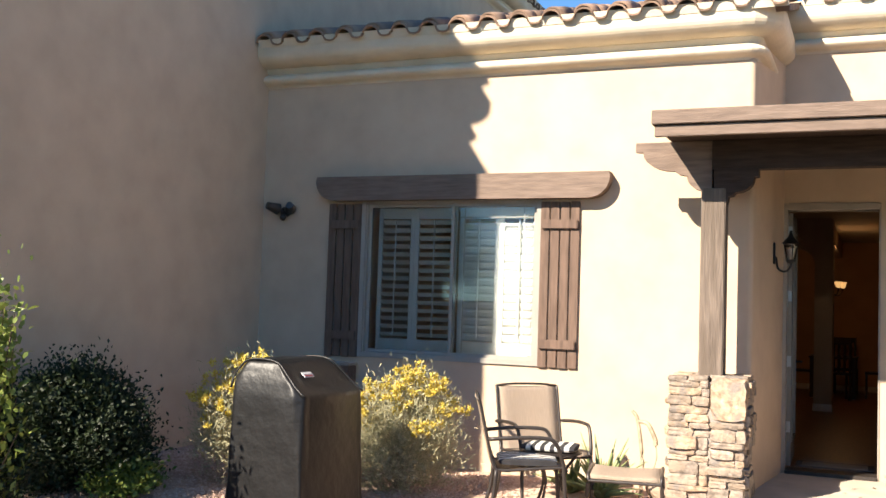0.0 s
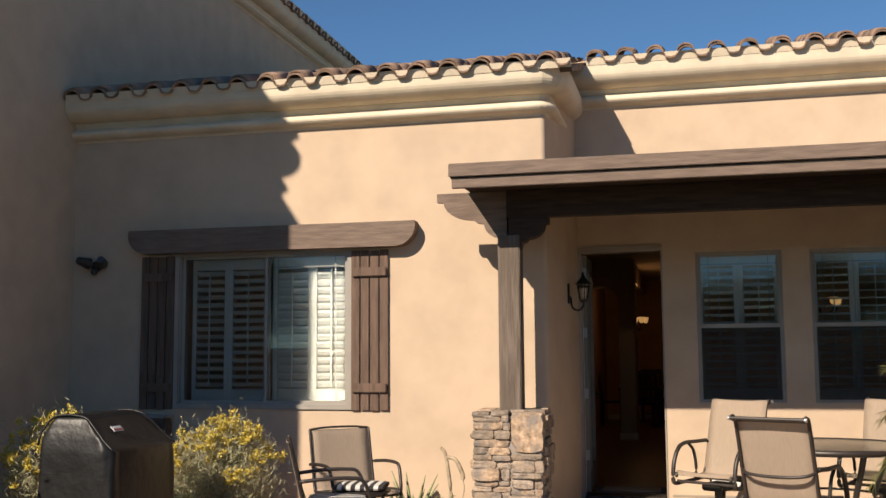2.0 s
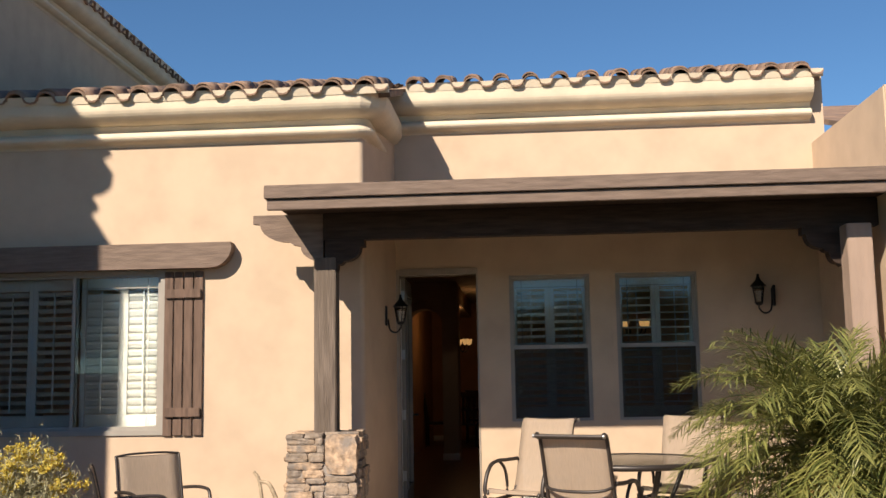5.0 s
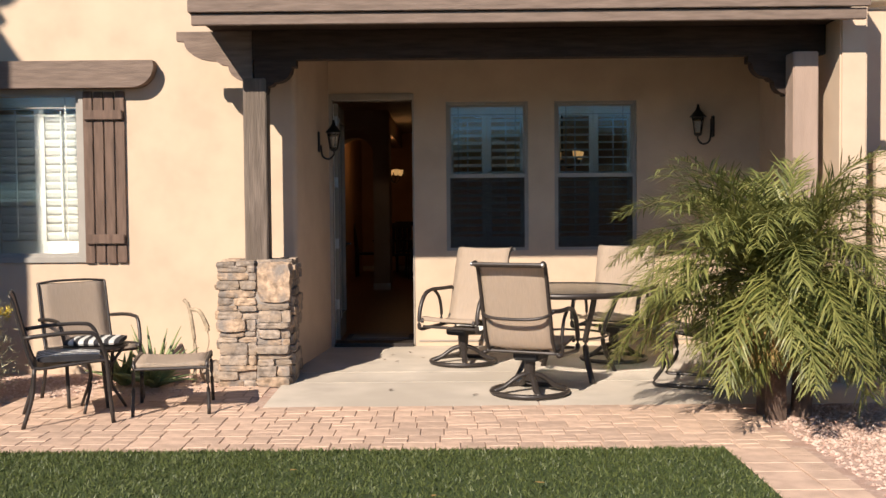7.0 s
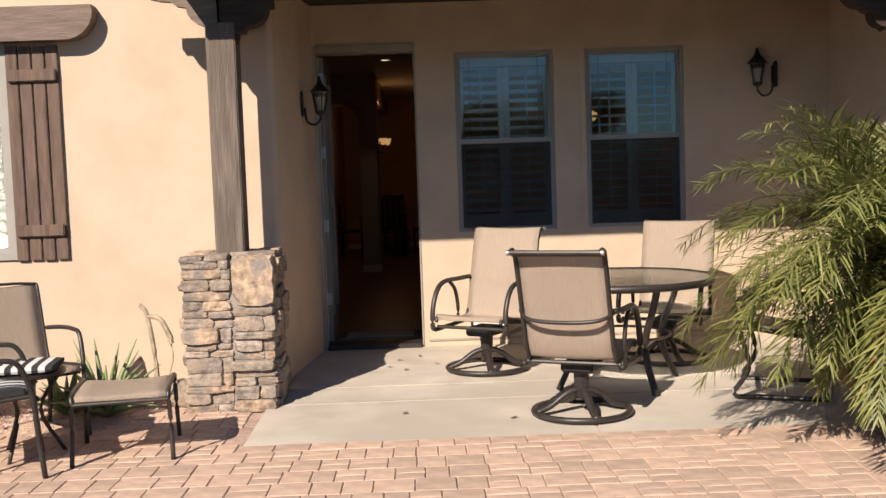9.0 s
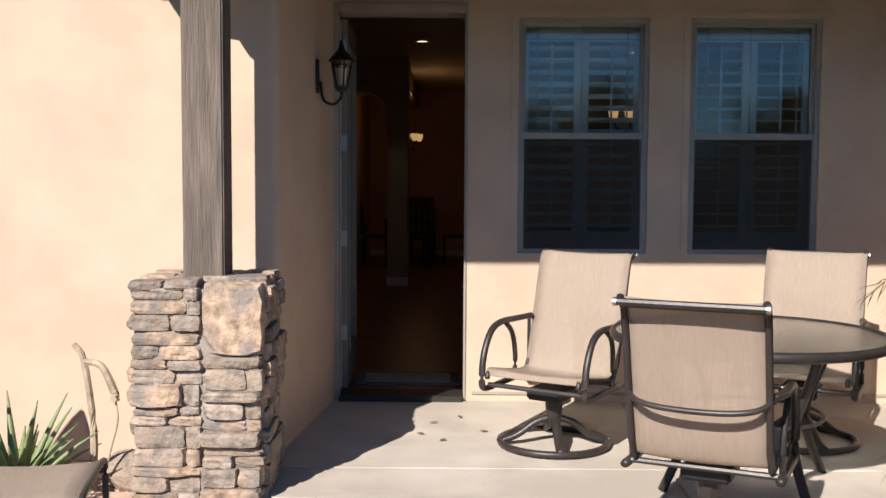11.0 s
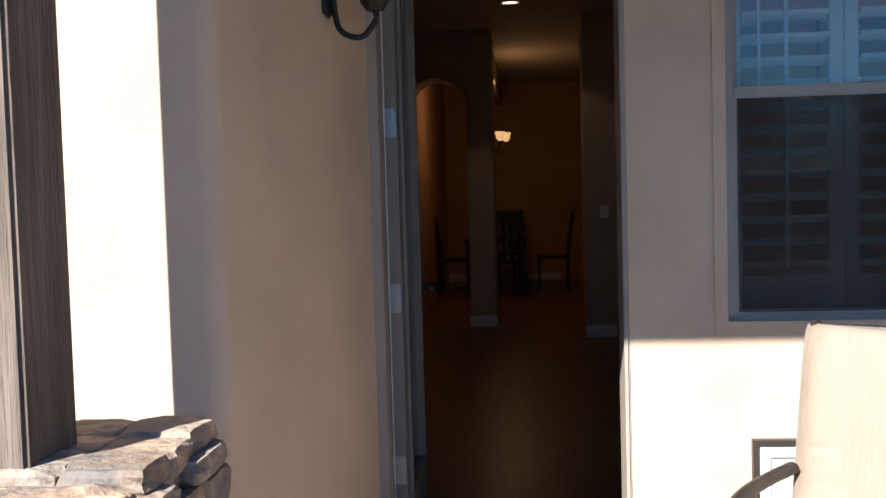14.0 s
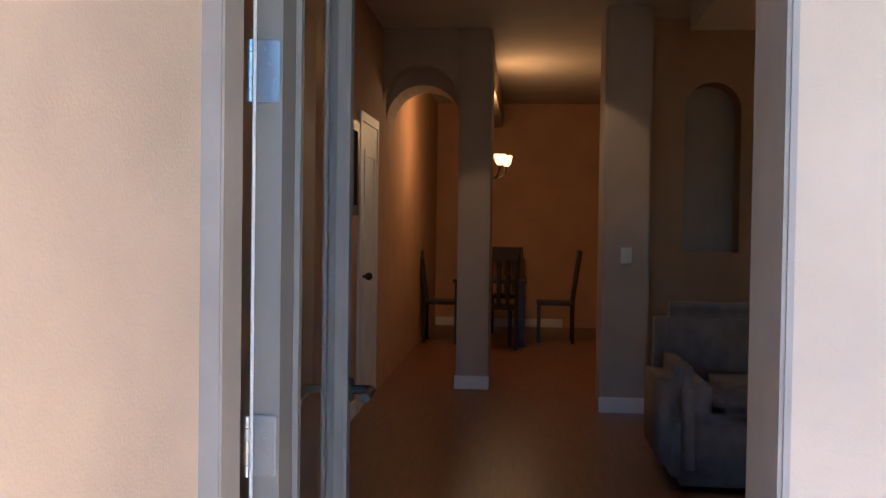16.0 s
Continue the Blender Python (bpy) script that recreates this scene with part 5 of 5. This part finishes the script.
aloe(pose(-2.52, 8.40, G), 46, 0.50, 31, "spiky green aloe plant by the wall")
aloe(pose(-2.80, 8.5, G), 22, 0.38, 32, "small spiky green aloe plant by the wall")
stub = thing("dry_flower_stalk", "dry broken flower stalk standing by the wall", "dead plant", pose(-2.24, 8.58, G))
part("stalk", tube(smooth_path([(0, 0, 0), (0.01, 0, 0.3), (-0.03, 0, 0.62), (-0.08, 0.01, 0.70)], 4), 0.020, 7, taper=0.013), DRY, stub)
part("stalk", tube(smooth_path([(-0.03, 0, 0.62), (0.05, 0, 0.60), (0.11, -0.02, 0.50), (0.12, -0.02, 0.44)], 4), 0.016, 7, taper=0.022), DRY, stub)
part("stalk", tube(smooth_path([(0.10, 0, 0.5), (0.13, -0.02, 0.36), (0.10, -0.03, 0.22), (0.07, -0.03, 0.1)], 4), 0.005, 6), DRY, stub)
bm = bmesh.new()
bmesh.ops.create_icosphere(bm, subdivisions=2, radius=0.12)
for v in bm.verts:
    v.co = Vector((v.co.x * 1.2, v.co.y * 0.8, v.co.z * 0.9)) * (1 + 0.35 * noise.noise(v.co * 9))
rk = tagged(new("rock", mesh_of("rock", bm, STONE)), "dark brown rock at the foot of the wall", "rock")
rk.matrix_basis = pose(-2.08, 8.66, G + 0.08)


# ---- trees and garden wall behind the walker, seen in the window glass ----
def tree(m, h, seed):
    rng = random.Random(seed)
    t = thing("shade_tree", "leafy green garden tree beyond the lawn", "tree", m, group="trees beyond the lawn")
    limbs = bmesh.new()
    tube([(0, 0, -0.2), (0.05, 0, h * 0.25), (0.0, 0.1, h * 0.5)], 0.16, 8, limbs, taper=0.09)
    verts, faces = [], []
    for k in range(26):
        az, el = rng.uniform(0, math.tau), rng.uniform(0.0, 1.4)
        e = Vector((math.cos(az) * math.cos(el) * h * 0.42, math.sin(az) * math.cos(el) * h * 0.42, h * 0.5 + math.sin(el) * h * 0.45)) * rng.uniform(0.8, 1.05)
        tube([(0, 0.1, h * 0.42), e * 0.55 + Vector((0, 0, h * 0.22)), e], 0.05, 5, limbs, taper=0.01)
        for j in range(330):
            c = e + Vector((rng.gauss(0, h * 0.075), rng.gauss(0, h * 0.075), rng.gauss(0, h * 0.06)))
            leaf_strip(verts, faces, c, rand_dir(rng, 0.2), rand_dir(rng), 0.13, 0.06, 0.1)
    part("trunk", limbs, BARK, t)
    ob = new("crown", loose_mesh("crown", verts, faces, TREE_LEAF))
    ob.parent = t
    ob["kind"] = "stuff"


for i, (x, y, h) in enumerate(((-9, -16, 4.6), (-4.5, -19, 4.0), (0.5, -17, 3.9), (5.0, -18, 4.8), (10, -16, 4.4), (-15, -14.5, 5.2), (15.5, -14.5, 4.4), (2.8, -21, 4.6), (-1.8, -22, 4.4))):
    tree(pose(x, y, -0.16), h, 50 + i)
solid("wall_garden", box(-22, 22, -13.2, -13.0, -0.3, 1.7), STUCCO, "tan stucco garden wall beyond the lawn", "wall")
solid("wall_garden_right", box(3.42, 9.0, 9.3, 9.5, -0.3, 3.65), STUCCO, "tan stucco wall of the next house", "wall")
nb = thing("cornice_next", "cream moulded stucco cornice on the next house", "cornice", kind="structure")
part("moulding", extrude_profile(cornice_profile(9.3, 3.12), 3.425, 9.0), CORNICE, nb)
bm = extrude_profile_xz([(3.43, -0.3), (8.5, -0.3), (8.5, 2.2), (5.2, 2.0), (4.3, 1.86), (3.43, 1.82)], 8.7, 8.86)
solid("wall_garden_low", bm, STUCCO, "low tan garden wall with a sloping top", "wall")
tile_roof("roof_next", "terracotta barrel tile eave of the next house", (3.45, 9.01, 3.53), (1, 0, 0), (0, 1, 0), 18, 2)

# ---- pieces: roof tiles, stones, pavers ----
tile_roof("roof_wing", "weathered terracotta barrel tile roof over the wing", (WX + 0.02, FY - 0.29, ZW + 0.40), (1, 0, 0), (0, 1, 0), 17, 4)
tile_roof("roof_recess", "weathered terracotta barrel tile roof over the patio rooms", (RX + 0.30, RY - 0.29, ZR + 0.43), (1, 0, 0), (0, 1, 0), 14, 3)
tile_roof("roof_tall", "terracotta barrel tile eave high on the neighbouring house", (WX + 0.29, 24.0, 6.80), (0, -1, 0), (-1, 0, 0), 63, 2)


def stone_mesh(name, seed, material):
    """A broken ledge stone in a unit cube: worn corners, uneven faces, a chip or two."""
    rng = random.Random(seed)
    bm = bmesh.new()
    bmesh.ops.create_cube(bm, size=1.0)
    bmesh.ops.subdivide_edges(bm, edges=list(bm.edges), cuts=3, use_grid_fill=True)
    chip = Vector((rng.choice((-0.5, 0.5)), -0.5, rng.choice((-0.5, 0.5))))
    off = Vector((seed * 3.1, seed * 1.7, seed * 0.9))
    for v in bm.verts:
        c = v.co.copy()
        corner = sum(abs(abs(q) - 0.5) < 1e-4 for q in c)
        k = (1.0, 1.0, 0.955, 0.88)[corner]
        d = 0.075 * noise.noise(c * 2.3 + off) + 0.045 * noise.noise(c * 6.1 + off)
        near = max(0.0, 0.45 - (c - chip).length)
        v.co = c * (k + d - near * 0.28) + Vector((rng.uniform(-1, 1), rng.uniform(-1, 1), rng.uniform(-1, 1))) * 0.022
    return mesh_of(name, bm, material)


STONES = [stone_mesh("stone", 70 + i, STONE if i % 3 else STONE_WARM) for i in range(14)]
BIG_STONE = stone_mesh("stone", 90, STONE_WARM)
PX0, PX1, PY0, PY1, PZ1 = -2.0, -1.415, 8.41, 8.96, 0.925
pier = thing("stone_pier", "stacked ledge-stone pier carrying a timber post", "pier", kind="structure")
part("core", box(PX0 + 0.016, PX1 - 0.016, PY0 + 0.016, PY1 - 0.005, -0.1, PZ1 - 0.01), MORTAR, pier)
rng = random.Random(8)


def lay(face, a0, a1, z0, z1, skip=None):
    """Courses of uneven stones on one face of the pier."""
    z = z0
    while z < z1 - 0.03:
        h = min(rng.choice((0.045, 0.055, 0.065, 0.075, 0.085, 0.10)), z1 - z)
        if z1 - z - h < 0.04:
            h = z1 - z
        a = a0 + rng.uniform(-0.015, 0.01)
        while a < a1 - 0.02:
            ln_ = min(rng.uniform(0.12, 0.36), a1 - a + rng.uniform(-0.005, 0.015))
            if a1 - a - ln_ < 0.06:
                ln_ = a1 - a + rng.uniform(-0.005, 0.012)
            mid, zc = a + ln_ / 2, z + h / 2
            if not (skip and skip[0] < mid < skip[1] and skip[2] < zc < skip[3]):
                ob = new("stone", STONES[rng.randrange(14)])
                ob.parent = pier
                out = rng.uniform(-0.010, 0.040)
                dep = 0.11
                flip = 180 * rng.randrange(2)
                if face == "front":
                    ob.matrix_basis = pose(mid, PY0 + dep / 2 - out, zc, flip, 0, rng.uniform(-2, 2)) @ Matrix.Diagonal((ln_ - 0.006, dep, h - 0.002, 1))
                else:
                    x = PX1 - dep / 2 + out if face == "right" else PX0 + dep / 2 - out
                    ob.matrix_basis = pose(x, mid, zc, flip, 0, 90 + rng.uniform(-2, 2)) @ Matrix.Diagonal((ln_ - 0.006, dep, h - 0.002, 1))
            a += ln_
        z += h


BIG = (-1.685, PX1 + 0.01, 0.615, 0.955)
lay("front", PX0, BIG[0], -0.06, PZ1)
lay("front", BIG[0], PX1, -0.06, BIG[2])
lay("right", PY0 + 0.06, PY1 - 0.02, -0.06, PZ1)
lay("left", PY0 + 0.06, PY1 - 0.02, -0.06, PZ1)
ob = new("stone", BIG_STONE)
ob.parent = pier
ob["label"] = "large pale tan corner stone"
ob.matrix_basis = pose((BIG[0] + BIG[1]) / 2, PY0 + 0.06, (BIG[2] + BIG[3]) / 2, 0, 0, 1) @ Matrix.Diagonal((BIG[1] - BIG[0] - 0.005, 0.15, BIG[3] - BIG[2] - 0.006, 1))
for i in range(4):
    for j in range(4):
        if j == 0 and i > 1:
            continue
        ob = new("stone", STONES[rng.randrange(14)])
        ob.parent = pier
        sx, sy = (PX1 - PX0) / 4, (PY1 - PY0 - 0.02) / 4
        ob.matrix_basis = pose(PX0 + (i + 0.5) * sx + rng.uniform(-0.01, 0.01), PY0 + (j + 0.5) * sy, PZ1 + 0.012 + rng.uniform(-0.008, 0.008), 0, 0, rng.uniform(-8, 8)) @ Matrix.Diagonal((sx * 1.04, sy * 1.04, 0.05, 1))


# pavers in courses of mixed lengths
def paver_mesh(w, d, h=0.06, c=0.004):
    bm = bmesh.new()
    lo = [bm.verts.new((sx * w / 2, sy * d / 2, -h)) for sx, sy in ((-1, -1), (1, -1), (1, 1), (-1, 1))]
    mi = [bm.verts.new((sx * w / 2, sy * d / 2, -c)) for sx, sy in ((-1, -1), (1, -1), (1, 1), (-1, 1))]
    hi = [bm.verts.new((sx * (w / 2 - c), sy * (d / 2 - c), 0)) for sx, sy in ((-1, -1), (1, -1), (1, 1), (-1, 1))]
    for a, b in ((lo, mi), (mi, hi)):
        for i in range(4):
            bm.faces.new((a[i], a[(i + 1) % 4], b[(i + 1) % 4], b[i]))
    bm.faces.new(hi)
    return mesh_of("paver", bm, PAVER)


SIZES = ((0.20, 0.20), (0.15, 0.20), (0.12, 0.20), (0.15, 0.10), (0.20, 0.10), (0.27, 0.18), (0.18, 0.18), (0.20, 0.15))
PAVERS = {k: paver_mesh(k[0] - 0.004, k[1] - 0.004, c=0.004) for k in SIZES}
paving = thing("paver_path", "pinkish tan concrete paver path along the patio", "paving", kind="structure")
rng = random.Random(14)
pieces = []
y = 6.18
while y < 8.45:
    x = -3.5 + rng.uniform(0, 0.10)
    end = 2.0 if y + 0.20 < 7.55 else -1.52
    while True:
        kind = rng.choice((0, 1, 1, 2, 3, 3, 4))
        wd, dp = SIZES[kind]
        if x + wd > end + 0.02:
            break
        if not (y + 0.20 > 8.0 and x < -3.05):
            for q in range(1 if dp > 0.15 else 2):
                pieces.append((x + wd / 2, y + dp * (q + 0.5), (wd, dp), 0))
        x += wd
    y += 0.20
    if 7.3 < y < 7.5:
        x = -1.5
        while x < 2.0:
            pieces.append((x + 0.10, y + 0.075, (0.20, 0.15), 0))
            x += 0.20
y = 6.09
while y > -0.5:
    pieces.append((1.64, y, (0.27, 0.18), 0))
    pieces.append((1.87, y, (0.18, 0.18), 0))
    y -= 0.18
pieces.sort(key=lambda p: abs(p[0] + 0.6) + abs(p[1] - 6.6))
spare_v, spare_f = [], []
for i, (px, py, wd, rz) in enumerate(pieces):
    z = G + 0.004 + rng.uniform(-0.002, 0.002)
    if i < 300:
        ob = new("paver", PAVERS[wd])
        ob.parent = paving
        ob.matrix_basis = pose(px, py, z, rng.uniform(-0.4, 0.4), rng.uniform(-0.4, 0.4), rz + rng.uniform(-0.5, 0.5))
    else:
        me = PAVERS[wd]
        n = len(spare_v)
        spare_v += [(v.co.x + px, v.co.y + py, v.co.z + z) for v in me.vertices]
        spare_f += [tuple(k + n for k in p.vertices) for p in me.polygons]
if spare_v:
    ob = new("far_pavers", loose_mesh("far_pavers", spare_v, spare_f, PAVER))
    ob.parent = paving
    ob["kind"] = "stuff"

# grass blades along the lawn's far end, gravel and fallen leaves
rs = np.random.RandomState(4)
n = 80000
bx, by = rs.uniform(-3.4, 1.50, n), 6.18 - 4.2 * rs.uniform(0, 1, n) ** 1.35
az, hh, ww = rs.uniform(0, 6.283, n), rs.uniform(0.012, 0.032, n), rs.uniform(0.003, 0.006, n)
lx, ly = rs.normal(0, 0.014, n), rs.normal(0, 0.014, n)
V = np.empty((n, 3, 3))
V[:, 0] = np.stack([bx - np.cos(az) * ww, by - np.sin(az) * ww, np.full(n, G)], 1)
V[:, 1] = np.stack([bx + np.cos(az) * ww, by + np.sin(az) * ww, np.full(n, G)], 1)
V[:, 2] = np.stack([bx + lx, by + ly, G + hh], 1)
me = loose_mesh("grass", V.reshape(-1, 3).tolist(), np.arange(3 * n).reshape(-1, 3).tolist(), BLADE)
tagged(new("grass", me), "short green lawn grass blades", "grass", "", "stuff")

octa = np.array([(1, 0, 0), (-1, 0, 0), (0, 1, 0), (0, -1, 0), (0, 0, 1), (0, 0, -1)], float)
octf = np.array([(0, 2, 4), (2, 1, 4), (1, 3, 4), (3, 0, 4), (2, 0, 5), (1, 2, 5), (3, 1, 5), (0, 3, 5)])


def pebbles(name, x0, x1, y0, y1, count, seed, label):
    r = np.random.RandomState(seed)
    gx = r.uniform(x0, x1, count)
    c = np.stack([gx, r.uniform(y0, y1, count), np.array([bank_z(q) + 0.002 for q in gx])], 1)
    s = r.uniform(0.006, 0.017, (count, 1, 1)) * r.uniform(0.6, 1.25, (count, 6, 1))
    a = r.uniform(0, 6.283, count)
    o = octa[None] * np.array([1.2, 0.9, 0.75])
    rot = np.stack([np.stack([np.cos(a), -np.sin(a), 0 * a], 1), np.stack([np.sin(a), np.cos(a), 0 * a], 1), np.stack([0 * a, 0 * a, 0 * a + 1], 1)], 1)
    v = np.einsum("nij,nkj->nki", rot, o * s) + c[:, None]
    f = octf[None] + 6 * np.arange(count)[:, None, None]
    me = loose_mesh(name, v.reshape(-1, 3).tolist(), f.reshape(-1, 3).tolist(), PEBBLE)
    tagged(new(name, me), label, "gravel", "", "stuff")


pebbles("gravel", -6.2, -3.5, 4.6, 8.98, 20000, 1, "pink crushed gravel under the shrubs and grill")
pebbles("gravel", -3.5, -2.02, 8.0, 8.98, 3000, 2, "pink crushed gravel strip along the wall")
pebbles("gravel", 2.02, 4.6, 3.6, 7.5, 13000, 3, "pink crushed gravel beside the lawn")

rng = random.Random(77)
LEAF_BITS = [(-0.75, 9.55), (-0.68, 9.78), (-0.62, 9.4), (-0.5, 9.9), (-0.35, 9.6), (0.05, 7.9), (-0.95, 5.6), (0.35, 5.3), (-0.2, 5.1), (-0.6, 8.1)]
for lx_, ly_ in LEAF_BITS:
    verts, faces = [], []
    zz = (slope_z(ly_) + 0.004) if ly_ > 7.53 else G + 0.04
    leaf_strip(verts, faces, Vector((0, 0, 0.004)), Vector((math.cos(lx_ * 9), math.sin(lx_ * 9), 0.12)), Vector((0, 0, 1)), 0.05, 0.03, 0.05)
    o = tagged(new("fallen_leaf", loose_mesh("fallen_leaf", verts, faces, PALM_DRY if ly_ < 7.5 else SOFA)), "small dry fallen leaf", "leaf", "fallen leaves")
    o.matrix_basis = pose(lx_, ly_, zz)
